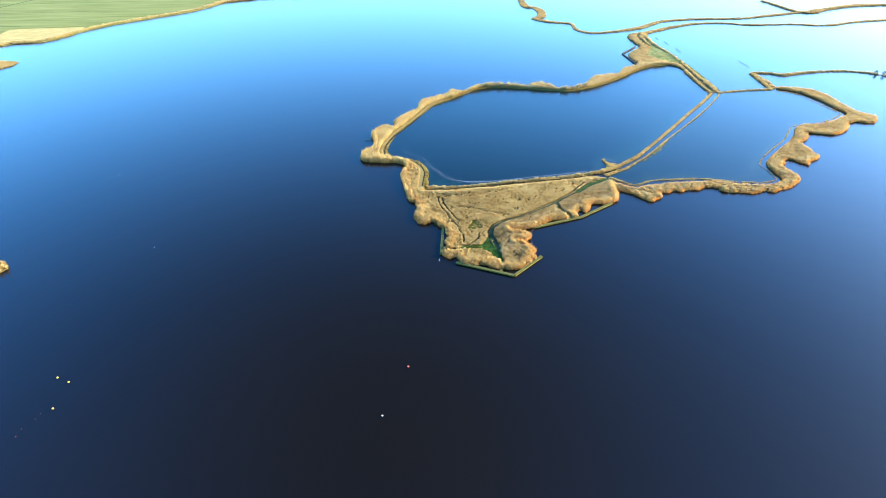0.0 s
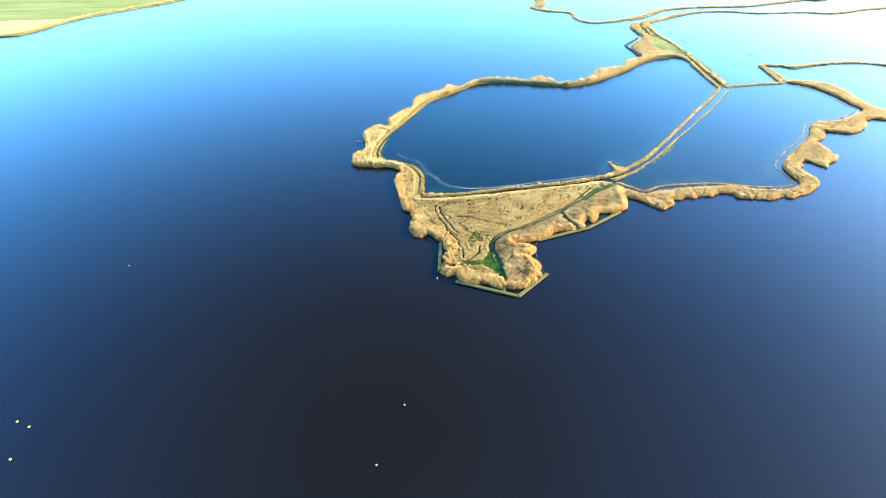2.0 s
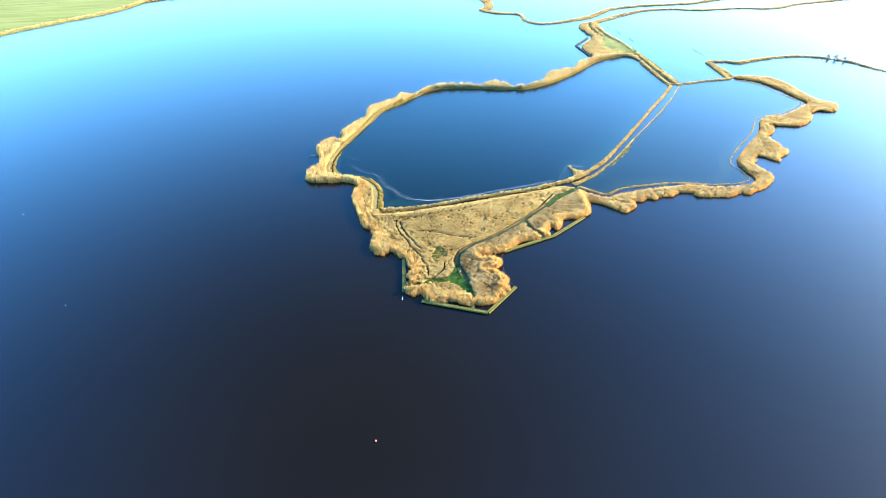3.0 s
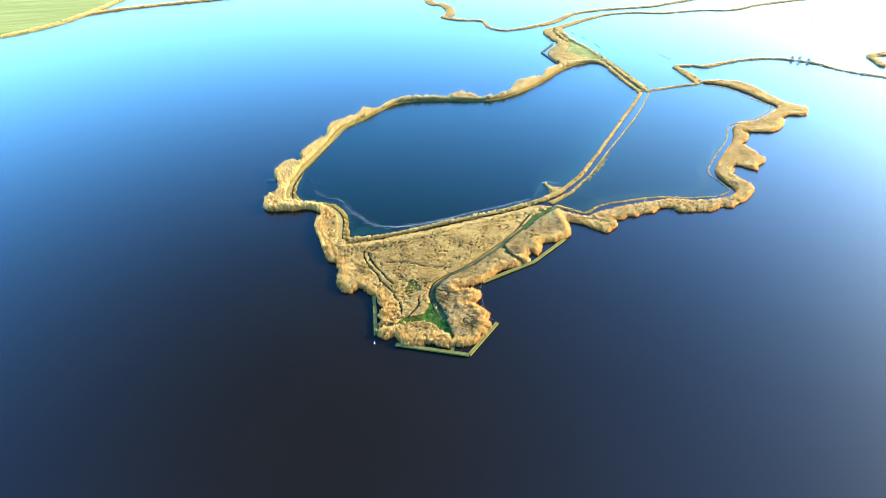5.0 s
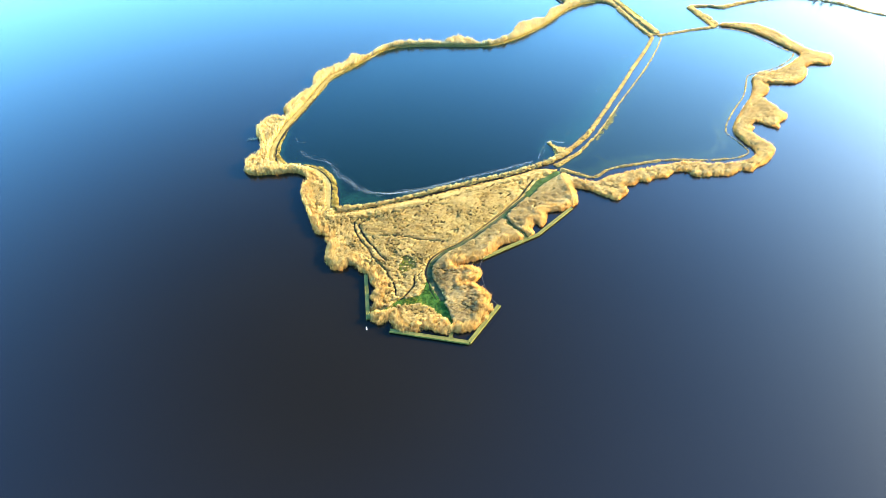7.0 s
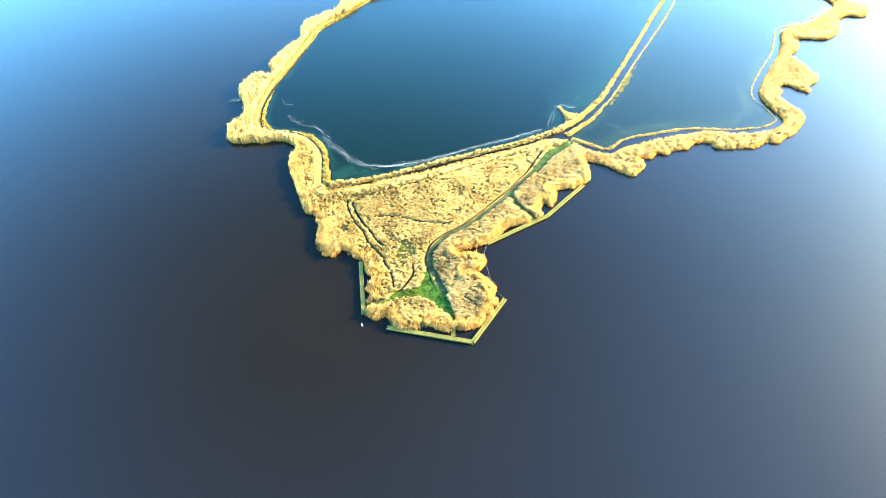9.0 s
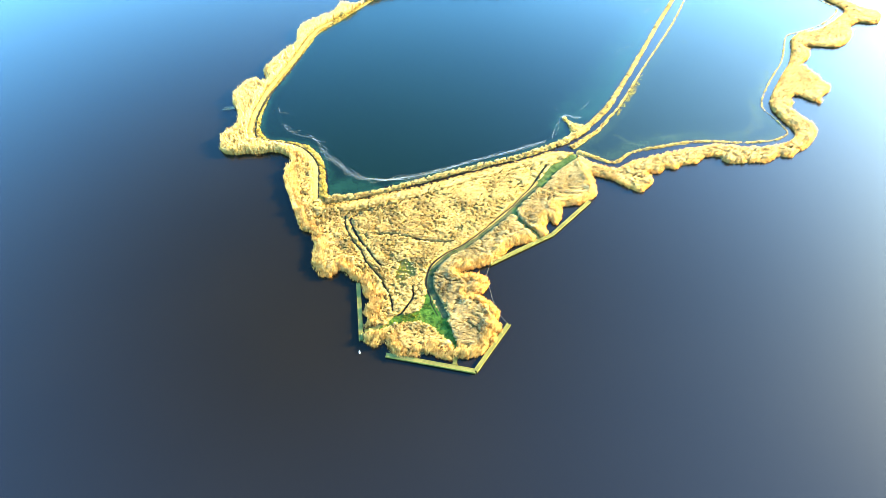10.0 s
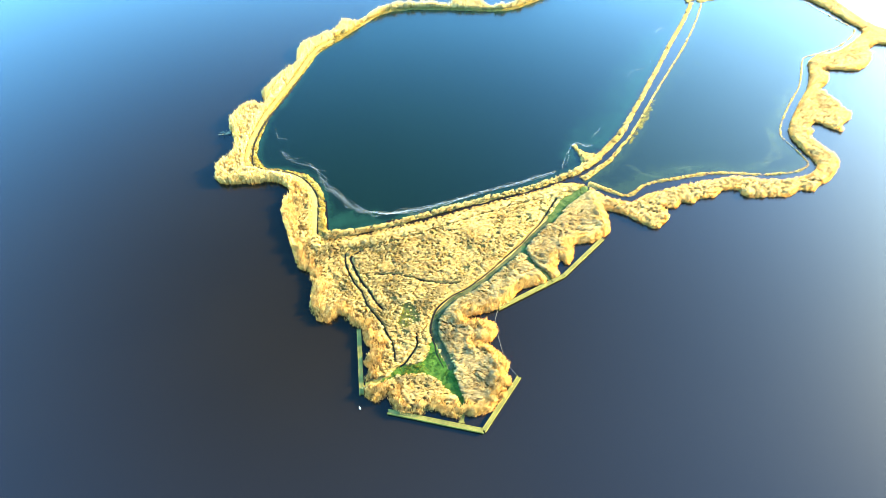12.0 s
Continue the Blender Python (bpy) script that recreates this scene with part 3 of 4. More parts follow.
def grow(name, q, z, high, shapes, mat, label, category, lean=1.0, seed=1, wide=1.0):
    """One bed of many tufts, standing at the places q on the ground z."""
    rng = np.random.default_rng(seed)
    pick = rng.integers(0, len(shapes), len(q))
    vs, fs, base = [], [], 0
    for k, (v, f) in enumerate(shapes):
        m = pick == k
        n = int(m.sum())
        if not n:
            continue
        a = rng.uniform(0, 2 * math.pi, n)
        s = wide * rng.uniform(0.75, 1.25, n)
        h = high[m]
        c, si = np.cos(a) * s, np.sin(a) * s
        x = v[None, :, 0] * c[:, None] - v[None, :, 1] * si[:, None]
        y = v[None, :, 0] * si[:, None] + v[None, :, 1] * c[:, None]
        zz = v[None, :, 2] * h[:, None]
        bend = lean * rng.uniform(0.6, 1.2, n)[:, None] * (np.clip(v[None, :, 2], 0, 2) ** 1.4 - 0.45) * h[:, None]
        veer = 0.6 * patchy(q[m, 0] * 0.3, q[m, 1] * 0.3, 8.0)[:, None]
        wx, wy = WIND[0] * np.cos(veer) - WIND[1] * np.sin(veer), WIND[0] * np.sin(veer) + WIND[1] * np.cos(veer)
        x, y = x + q[m, 0][:, None] + wx * bend, y + q[m, 1][:, None] + wy * bend
        vs.append(np.stack([x, y, zz + z[m][:, None]], 2).reshape(-1, 3))
        fs.append((f[None] + (base + np.arange(n) * len(v))[:, None, None]).reshape(-1, 3))
        base += n * len(v)
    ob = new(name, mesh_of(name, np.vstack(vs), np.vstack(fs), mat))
    return tagged(ob, label, category, kind="stuff")


def seats(ring, per_metre, seed, margin=0.15):
    """Random places inside a ring."""
    rng = np.random.default_rng(seed)
    lo, hi = ring.min(0), ring.max(0)
    q = rng.uniform(lo, hi, (int(np.prod(hi - lo) * per_metre), 2))
    d = depth_in(q, ring)
    return q[d > margin], d[d > margin]


def clear_of(q, ways):
    keep = np.ones(len(q), bool)
    for line, wide in ways:
        keep &= line_distance(q, line) > wide * (1 + 0.25 * wave(q[:, 0], q[:, 1], 0.9, wide))
    return keep


def along_wind(q):
    return q[:, 0] * 0.62 - q[:, 1] * 0.78, q[:, 0] * 0.78 + q[:, 1] * 0.62


def tall(q, low, high, seed=0.0, grain=0.27):
    """Reed height in patches: streaks of tall and beaten-down reed along the wind."""
    u, v = along_wind(q)
    k = 0.5 + 0.6 * patchy(u * 0.35 / grain, v * 0.9 / grain, seed) + 0.15 * patchy(u * 0.2, v * 0.35, seed + 4) + np.random.default_rng(int(seed * 10) + 5).uniform(-0.2, 0.2, len(q))
    return low + (high - low) * np.clip(k, 0, 1.1)


def streaks(q, seed, grain):
    """Where wind has combed the reed into long tufts with gaps between them."""
    u, v = along_wind(q)
    return 0.9 * patchy(u * 0.4 / grain, v * 1.0 / grain, seed) + 0.2 * patchy(u * 0.3, v * 0.3, seed + 1)


ISLE_WAYS = [(PATH_MAIN, 0.85), (MAIN_DARK_LINE, 0.5), (PATH_UPPER, 1.35), (PATH_BRANCH, 0.75), (PATH_LANDING, 0.4), (TRACK_WEST, 0.4), (TRACK_WEST_TWIN, 0.45), (TRACK_MIDDLE, 0.4), (TRACK_NORTH, 0.25), (PATH_BANK, 0.8), (np.array([(0.0, 146.9), (3.8, 147.1)]), 0.8)]


NORTH_DITCH = curve(ISLE_NORTH)
LAGOON_SIDE = np.vstack([curve(EDGE_NORTH[::-1]), curve(EDGE_WEST[::-1]), curve(ISLE_NORTH)])


def bed(name, ring, density, low, high, label, ways=(), shapes=REED_TUFTS, seed=1, skip=None, margin=-0.15, rim=0.0, inland=1.0, wide=1.0, mat=REED, clump=-2.0, grain=0.35, lean=1.0):
    """A reed bed; rim: how wide a belt of orange reed stands along its shore; inland: how high the reed behind it stands, to the shore's."""
    q, d = seats(ring, density, seed, margin)
    keep = clear_of(q, ways) & (streaks(q, seed, grain) > clump)
    if skip is not None:
        keep &= ~skip(q)
    q, d = q[keep], d[keep]
    z = np.maximum(height_at(q, d), -0.1)
    h = tall(q, low, high, seed * 0.7, grain) * np.interp(d, (1.0, 5.0), (1.0, inland))
    h = h * np.interp(line_distance(q, NORTH_DITCH), (0.0, 2.5), (0.3, 1.0))
    if shapes is BROAD_TUFTS:
        h = h * np.interp(d, (0.0, 1.5), (0.5, 1.0))
    outer = d < rim * (1 + 0.6 * wave(q[:, 0], q[:, 1], 1.5, seed))
    outer &= (line_distance(q, LAGOON_SIDE) > 4.5) & (rim > 0)
    if outer.any():
        uneven = np.random.default_rng(seed + 7).uniform(0.6, 1.3, int(outer.sum()))
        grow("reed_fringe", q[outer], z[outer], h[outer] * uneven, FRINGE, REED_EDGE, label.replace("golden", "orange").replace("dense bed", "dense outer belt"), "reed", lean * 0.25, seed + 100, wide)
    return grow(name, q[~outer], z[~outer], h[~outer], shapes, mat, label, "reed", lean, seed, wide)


def turf(name, ring, mat, base, label, lift=0.06, inset=-0.2):
    """A thin cover of grass or trodden straw on the ground."""
    lo, hi = ring.min(0) - 0.5, ring.max(0) + 0.5
    xs, ys = np.arange(lo[0], hi[0], 0.4), np.arange(lo[1], hi[1], 0.4)
    gx, gy = np.meshgrid(xs, ys, indexing="ij")
    q = np.stack([gx.ravel(), gy.ravel()], 1)
    on = (depth_in(q, ring) + 0.3 * wave(q[:, 0], q[:, 1], 0.8, 1.0) > inset).reshape(gx.shape)
    z = rise(q, base)[1] + lift
    i, j = np.nonzero(on[:-1, :-1] & on[1:, :-1] & on[1:, 1:] & on[:-1, 1:])
    n = len(ys)
    quads = np.stack([i * n + j, (i + 1) * n + j, (i + 1) * n + j + 1, i * n + j + 1], 1)
    used, flat = np.unique(quads, return_inverse=True)
    ob = new(name, mesh_of(name, np.c_[q[used], z[used]], flat.reshape(-1, 4), mat, True))
    return tagged(ob, label, "path", kind="structure")


def ribbon(name, line, wide, mat, base, label, lift=0.07, ragged=0.25, seed=1.0):
    """A trodden or mown way with smooth, slightly wandering edges."""
    c = np.asarray(line)
    d = np.gradient(c, axis=0)
    nrm = np.stack([-d[:, 1], d[:, 0]], 1) / np.linalg.norm(d, axis=1)[:, None]
    if not isinstance(wide, (int, float)):
        wide = np.interp(np.linspace(0, len(wide) - 1, len(c)), range(len(wide)), wide)
    half = wide / 2 * np.ones(len(c))
    cross = (-1.0, -0.5, 0.0, 0.5, 1.0)
    vs, m = [], len(c)
    for k in cross:
        edge = half * (1 + ragged * wave(c[:, 0], c[:, 1], 0.9, seed + k))
        p = c + nrm * (k * edge)[:, None]
        vs.append(np.c_[p, rise(p, base)[1] + lift - 0.03 * abs(k)])
    i = np.arange(m - 1)
    fs = np.vstack([np.stack([r * m + i, r * m + i + 1, (r + 1) * m + i + 1, (r + 1) * m + i], 1) for r in range(len(cross) - 1)])
    return tagged(new(name, mesh_of(name, np.vstack(vs), fs, mat, True)), label, "path", kind="structure")


turf("turf_landing", GREEN_PATCH, TURF, [isle], "short green turf at the island's landing")
turf("fallen_reed", isle, FALLEN, [isle], "pale fallen reed matted between the standing reed", 0.03, 1.2)
ribbon("path_main", PATH_MAIN, [1.6, 1.5, 1.4, 1.3, 1.3, 1.4, 1.5, 1.4], PATH_STRAW, [isle], "grey-green trodden way through the reed", 0.09)
ribbon("path_dark_line", MAIN_DARK_LINE, [0.4, 0.34, 0.3, 0.3, 0.36, 0.4, 0.15], NEAR_BLACK, [isle], "narrow near-black strip beside the trodden way", 0.13, 0.35)
ribbon("turf_path", PATH_UPPER, [2.0, 2.6, 2.8, 2.8, 2.2], PATH_TURF, [isle], "green mown way through the reed", 0.12, 0.5)
ribbon("turf_branch", PATH_BRANCH, [1.8, 1.2, 1.0, 0.9], PATH_TURF, [isle], "short green way to the eastern breakwater", 0.12)
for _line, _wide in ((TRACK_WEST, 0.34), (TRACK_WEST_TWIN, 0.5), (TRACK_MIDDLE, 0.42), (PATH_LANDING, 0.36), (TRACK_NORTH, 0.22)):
    ribbon("track_rut", _line, _wide, NEAR_BLACK, [isle], "narrow dark track worn through the reed", 0.09, 0.5)
ribbon("path_bank", PATH_BANK, 1.5, STRAW, [isle, bank_west, bank_north], "pale trodden straw path along the bank", 0.09)
ribbon("bank_dark_line", BANK_DARK_LINE, 0.5, NEAR_BLACK, [isle, bank_west, bank_north], "near-black strip between bank path and shore grass", 0.08, 0.6)


def isle_clear(q):
    """Turf, water's edge and the low strip beside the lagoon carry no tall reed."""
    olive = np.hypot(q[:, 0] - 11.4, (q[:, 1] - 162) * 0.8) < 2.2 + 1.3 * patchy(q[:, 0] * 0.7, q[:, 1] * 0.7, 2.0)
    olive &= np.random.default_rng(77).uniform(0, 1, len(q)) < 0.93
    return olive | inside(q, GREEN_PATCH) | inside(q, lagoon_ring) | ((line_distance(q, EDGE_LOW) < 3.2) & (q[:, 1] > 187))


EDGE_LOW = curve(EDGE_WEST)


def east_side(q):
    """East of the trodden way."""
    way = np.vstack([PATH_UPPER, PATH_MAIN, [(19, 138)]])
    order = np.argsort(way[:, 1])
    return q[:, 0] > np.interp(q[:, 1], way[order, 1], way[order, 0])


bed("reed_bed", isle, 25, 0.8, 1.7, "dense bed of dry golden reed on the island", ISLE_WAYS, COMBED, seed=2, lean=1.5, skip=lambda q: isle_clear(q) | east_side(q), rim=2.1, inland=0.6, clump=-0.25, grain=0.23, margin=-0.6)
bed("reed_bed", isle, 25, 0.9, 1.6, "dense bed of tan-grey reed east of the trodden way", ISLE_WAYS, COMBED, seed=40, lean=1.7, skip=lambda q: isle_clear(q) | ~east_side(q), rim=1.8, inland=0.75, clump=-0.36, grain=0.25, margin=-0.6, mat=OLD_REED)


def beside_path(q):
    """The lagoon side of the bank: mown path and short grass instead of reed."""
    return line_distance(q, EDGE_LINE) < np.where(q[:, 1] < 297, 2.6, 1.3)


EDGE_LINE = np.vstack([curve(EDGE_WEST), curve(EDGE_NORTH)])
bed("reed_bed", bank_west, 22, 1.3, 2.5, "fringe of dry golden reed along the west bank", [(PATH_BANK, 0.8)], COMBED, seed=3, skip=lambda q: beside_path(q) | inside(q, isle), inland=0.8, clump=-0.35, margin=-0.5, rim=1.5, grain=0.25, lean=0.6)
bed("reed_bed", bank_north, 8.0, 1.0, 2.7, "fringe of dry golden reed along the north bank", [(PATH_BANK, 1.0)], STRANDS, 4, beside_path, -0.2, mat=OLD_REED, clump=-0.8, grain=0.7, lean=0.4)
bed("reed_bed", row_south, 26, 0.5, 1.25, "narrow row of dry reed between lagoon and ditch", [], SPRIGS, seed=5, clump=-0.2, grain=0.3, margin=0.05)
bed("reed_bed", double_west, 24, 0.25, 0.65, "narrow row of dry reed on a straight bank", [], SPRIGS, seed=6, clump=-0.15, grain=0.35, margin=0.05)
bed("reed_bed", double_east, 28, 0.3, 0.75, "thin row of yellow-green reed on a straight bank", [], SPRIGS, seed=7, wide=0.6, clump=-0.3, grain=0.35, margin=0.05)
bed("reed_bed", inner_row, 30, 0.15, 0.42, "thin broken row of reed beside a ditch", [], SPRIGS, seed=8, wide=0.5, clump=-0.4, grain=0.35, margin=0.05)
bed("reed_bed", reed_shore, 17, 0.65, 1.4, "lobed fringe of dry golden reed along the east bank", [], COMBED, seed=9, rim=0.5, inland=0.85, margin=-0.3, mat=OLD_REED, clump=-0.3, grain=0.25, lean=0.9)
bed("reed_bed", spur, 16, 0.4, 0.9, "short spur of low reed in the lagoon", [], COMBED, seed=10, clump=-0.2, grain=0.3)
bed("reed_bed", link, 4.0, 0.2, 0.5, "low reed on a narrow linking bank", [], BROAD_TUFTS, 11, wide=0.6, margin=0.4, mat=OLD_REED)
bed("reed_bed", hook_row, 4.0, 0.5, 1.0, "thin row of reed beside a ditch", [], seed=12)
bed("reed_bed", hook, 4.0, 0.4, 0.95, "reed on a distant curved bank", [], BROAD_TUFTS, 13, wide=0.6, lean=0.4, clump=-0.5, grain=0.8, margin=0.4, mat=OLD_REED)
ISLET_MEADOW = np.array([(136, 372), (147, 352), (153, 352), (153.5, 376), (150.5, 398), (151, 420), (148.6, 420), (147.6, 396), (142, 384)])
bed("reed_bed", islet, 3.6, 0.4, 1.4, "dry reed round a small grassy islet", [(curve([(150, 298), (151, 328), (152, 352), (150, 376), (146.5, 395), (146, 420), (150, 432)]), 1.2)],
    BROAD_TUFTS, 14, lambda q: inside(q, ISLET_MEADOW) | ((q[:, 0] > 153.9) & (q[:, 1] < 428)), 0.3, mat=OLD_REED, wide=0.7, clump=-0.4, grain=0.8, lean=0.4)
bed("reed_bed", far_west_bank, 1.5, 0.3, 0.8, "reed on a distant winding bank", [], BROAD_TUFTS, 15, margin=0.4, mat=OLD_REED)
bed("reed_bed", far_east_bank, 2.2, 0.25, 0.65, "reed on a distant straight bank", [], BROAD_TUFTS, 16, margin=0.4, mat=OLD_REED)
bed("reed_bed", far_cross, 1.2, 0.6, 1.5, "reed on the most distant banks", [], BROAD_TUFTS, 17, margin=0.4, mat=OLD_REED)
bed("reed_bed", far_corner, 1.2, 0.6, 1.5, "reed on a distant bank corner", [], BROAD_TUFTS, 18, margin=0.4, mat=OLD_REED)

# Short grass beside the bank path, and the green ways of the island.
q = np.vstack([seats(bank_west, 11.0, 21, 0.0)[0], seats(isle, 11.0, 25, 0.0)[0]])
q = q[(q[:, 1] > 189.5) & (q[:, 1] < 300)]
near = (line_distance(q, EDGE_LINE) < 2.6) & (line_distance(q, PATH_BANK) > 0.9) & (line_distance(q, BANK_DARK_LINE) > 0.3) & (patchy(q[:, 0] * 1.5, q[:, 1] * 1.5, 6.0) > -0.12)
q = q[near]
grow("short_grass", q, rise(q, [bank_west, isle])[1], tall(q, 0.12, 0.6, 2.0, 0.6), REED_TUFTS, GRASS, "clumps of short yellow grass on the lagoon's bank", "grass", 0.3, 21, 0.75)
q, _ = seats(bank_north, 6.0, 22, 0.0)
q = q[line_distance(q, EDGE_LINE) < 2.4]
grow("short_grass", q, rise(q, [bank_north])[1], tall(q, 0.15, 0.6, 2.0), REED_TUFTS, GRASS, "short yellow grass on the north bank", "grass", 0.3, 22, 0.8)


def green(name, q, ring, low, high, seed, label, wide=0.6):
    return grow(name, q, rise(q, [ring])[1], tall(q, low, high, 5.0), REED_TUFTS, GREEN, label, "grass", 0.2, seed, wide)


q, _ = seats(isle, 13.0, 23, 0.4)
lush = inside(q, GREEN_PATCH) | (line_distance(q, PATH_UPPER) < 1.1 + 0.4 * wave(q[:, 0], q[:, 1], 2.0)) | (line_distance(q, PATH_BRANCH) < 0.5)
lush |= (line_distance(q, PATH_MAIN) < 0.6) & (patchy(q[:, 0] * 0.5, q[:, 1] * 0.5, 3.0) > 0.1) | (np.hypot(q[:, 0] - 20.6, q[:, 1] - 161.4) < 1.1)
lush &= line_distance(q, MAIN_DARK_LINE) > 0.3
# Landing grass is coloured yellow-green where sunlit, darker green where reed shades it.
lit_or_olive = lush & inside(q, GREEN_PATCH) & (q[:, 0] + 2.5 * patchy(q[:, 0] * 0.4, q[:, 1] * 0.4, 5.0) < 13.2)
# The olive patch further north has this grass of its own colour.
lit_or_olive |= np.hypot(q[:, 0] - 11.4, (q[:, 1] - 162) * 0.8) < 2.2 + 1.3 * patchy(q[:, 0] * 0.7, q[:, 1] * 0.7, 2.0)
green("green_grass", q[lush & ~lit_or_olive], isle, 0.08, 0.26, 23, "green grass on the island's mown ways and landing")
q = q[lit_or_olive]
grow("green_grass", q, rise(q, [isle])[1], tall(q, 0.1, 0.4, 5.0), REED_TUFTS, OLIVE, "yellow-green grass, sunlit tone in its colour, at landing and olive patch", "grass", 0.2, 28, 0.6)
q, _ = seats(islet, 2.0, 24, 0.4)
q = q[inside(q, ISLET_MEADOW)]
q = q[::3]
green("green_grass", q, islet, 0.1, 0.3, 24, "green grass of the small islet's meadow", 1.0)
turf("turf_islet", strip([(154.9, 302), (155.4, 327), (155.4, 355), (154.2, 377), (152, 396), (152.4, 416), (154.6, 430)], 2.6), MEADOW, [islet], "yellow-green turf along the islet's bank", 0.06)
q, _ = seats(islet, 4.0, 27, 0.2)
q = q[(q[:, 0] > 154.2) & (q[:, 1] < 428)]
green("green_grass", q, islet, 0.1, 0.35, 27, "green grass along the islet's eastern bank", 0.8)
turf("turf_islet", ISLET_MEADOW, ISLET_TURF, [islet], "yellow-green turf of the small islet's meadow", 0.05)


GREEN_FRINGE = np.array([(84.7, 210.6), (85.5, 212), (89.5, 217.4), (93.4, 221.9), (97.5, 226.7), (101.9, 231.2), (104.4, 233.6), (103, 230.6), (99.6, 225.4), (97, 223), (94.6, 219.2), (90.8, 215.4), (87.4, 212.4)])
q, d = seats(GREEN_FRINGE, 26.0, 26, 0.0)
q = q[(line_distance(q, curve(DOUBLE_EAST)) < 1.5 + 0.9 * wave(q[:, 0], q[:, 1], 1.2)) & (patchy(q[:, 0] * 0.8, q[:, 1] * 0.8, 3.0) > -0.45)]
grow("green_grass", q, np.zeros(len(q)), tall(q, 0.06, 0.25, 6.0), SPRIGS, LIME, "yellow-green grass growing out over the pond's edge", "grass", 0.4, 26, 0.6)


# ---- breakwaters and landings ----
def box(bm, a, b, wide, low, high, over=0.0):
    """A beam between two places of the plan."""
    a, b = np.array(a, float), np.array(b, float)
    d = (b - a) / np.linalg.norm(b - a)
    a, b = a - d * over, b + d * over
    n = np.array((-d[1], d[0])) * wide / 2
    v = [bm.verts.new((*p, z)) for z in (low, high) for p in (a + n, a - n, b - n, b + n)]
    for f in ((3, 2, 1, 0), (4, 5, 6, 7), (0, 1, 5, 4), (1, 2, 6, 5), (2, 3, 7, 6), (3, 0, 4, 7)):
        bm.faces.new([v[k] for k in f])


def beam(name, a, b, wide, low, high, mat, parent, over=0.0):
    bm = bmesh.new()
    box(bm, a, b, wide, low, high, over)
    bmesh.ops.bevel(bm, geom=bm.edges[:], offset=0.02, segments=1, affect="EDGES")
    return part(name, bm, mat, parent)


def post_mesh(radius, low, high, mat, name="post"):
    bm = bmesh.new()
    bmesh.ops.create_cone(bm, cap_ends=True, segments=8, radius1=radius, radius2=radius * 0.9, depth=high - low, matrix=Matrix.Translation((0, 0, (low + high) / 2)))
    me = bpy.data.meshes.new(name)
    bm.to_mesh(me)
    bm.free()
    me.materials.append(mat)
    return me


POST = post_mesh(0.09, -1.2, 0.5, TIMBER)
DARK_POST = post_mesh(0.11, -1.2, 0.7, DARKWOOD)


def breakwater(name, corners, wide, label, group, wood=TIMBER, fill=BRUSH, post=POST, top=0.55):
    """Two rows of posts with long wales, packed with brushwood between them."""
    ob = tagged(new(name), label, "breakwater", group)
    corners = [np.array(c, float) for c in corners]
    for a, b in zip(corners, corners[1:]):
        d = (b - a) / np.linalg.norm(b - a)
        n = np.array((-d[1], d[0]))
        beam("wale", a + n * (wide / 2 - 0.09), b + n * (wide / 2 - 0.09), 0.18, 0.1, top, wood, ob)
        beam("wale", a - n * (wide / 2 - 0.09), b - n * (wide / 2 - 0.09), 0.18, 0.1, top, wood, ob)
        beam("brushwood_fill", a + d * 0.1, b - d * 0.1, wide - 0.37, -0.9, top - 0.03, fill, ob)
        count = max(2, int(np.linalg.norm(b - a) / 1.8))
        for k in range(count + 1):
            for s in (1, -1):
                p = new("post", post)
                p.location = (*(a + (b - a) * k / count + n * s * (wide / 2 - 0.1)), 0.08)
                p.parent = ob
    return ob


breakwater("breakwater", [(4.2, 140.2), (21.8, 132.9), (31.6, 142.7)], 0.95, "angled breakwater of mossy timber packed with brushwood", "breakwaters")
breakwater("breakwater", [(-0.6, 144.8), (0.1, 160.4)], 0.95, "straight breakwater of mossy timber packed with brushwood", "breakwaters")
breakwater("breakwater", [(31.7, 160.2), (46, 165.4), (49.4, 166.6), (62.9, 176.2)], 0.95, "long bent breakwater of mossy timber beside the reed", "breakwaters")
# Seen from its shaded side: the shade is put into this timber's dark colour.
breakwater("breakwater", [(124.2, 353.5), (122.6, 378.3), (136, 395)], 0.8, "dark breakwater before the small islet, its shaded side put into the colour", "breakwaters", DARKWOOD, DARKWOOD, DARK_POST)


def landing(a, b, wide, label):
    """A short plank landing from a breakwater to the shore."""
    ob = tagged(new("landing_stage"), label, "jetty", "landing stages")
    a, b = np.array(a, float), np.array(b, float)
    d = (b - a) / np.linalg.norm(b - a)
    n = np.array((-d[1], d[0]))
    for s in (1, -1):
        beam("bearer", a + n * s * wide * 0.3, b + n * s * wide * 0.3, 0.12, 0.22, 0.36, DARKWOOD, ob)
    count = int(np.linalg.norm(b - a) / 0.22)
    for k in range(count):
        c = a + d * (0.11 + k * 0.22)
        beam("plank", c - n * wide / 2, c + n * wide / 2, 0.19, 0.365, 0.41, TIMBER, ob)
    for s in (1, -1):
        for c in (a + d * 0.3, b - d * 0.3):
            p = new("post", POST)
            p.location, p.parent = (*(c + n * s * (wide / 2 + 0.12)), -0.2), ob
    return ob


landing((17.9, 135.2), (18.9, 138.2), 0.9, "short mossy plank landing at the island's tip")
landing((0.3, 146.9), (3.4, 147.1), 0.8, "short mossy plank landing at the west shore")
landing((45.6, 166), (45, 167.8), 0.8, "short mossy plank landing beside the reed")


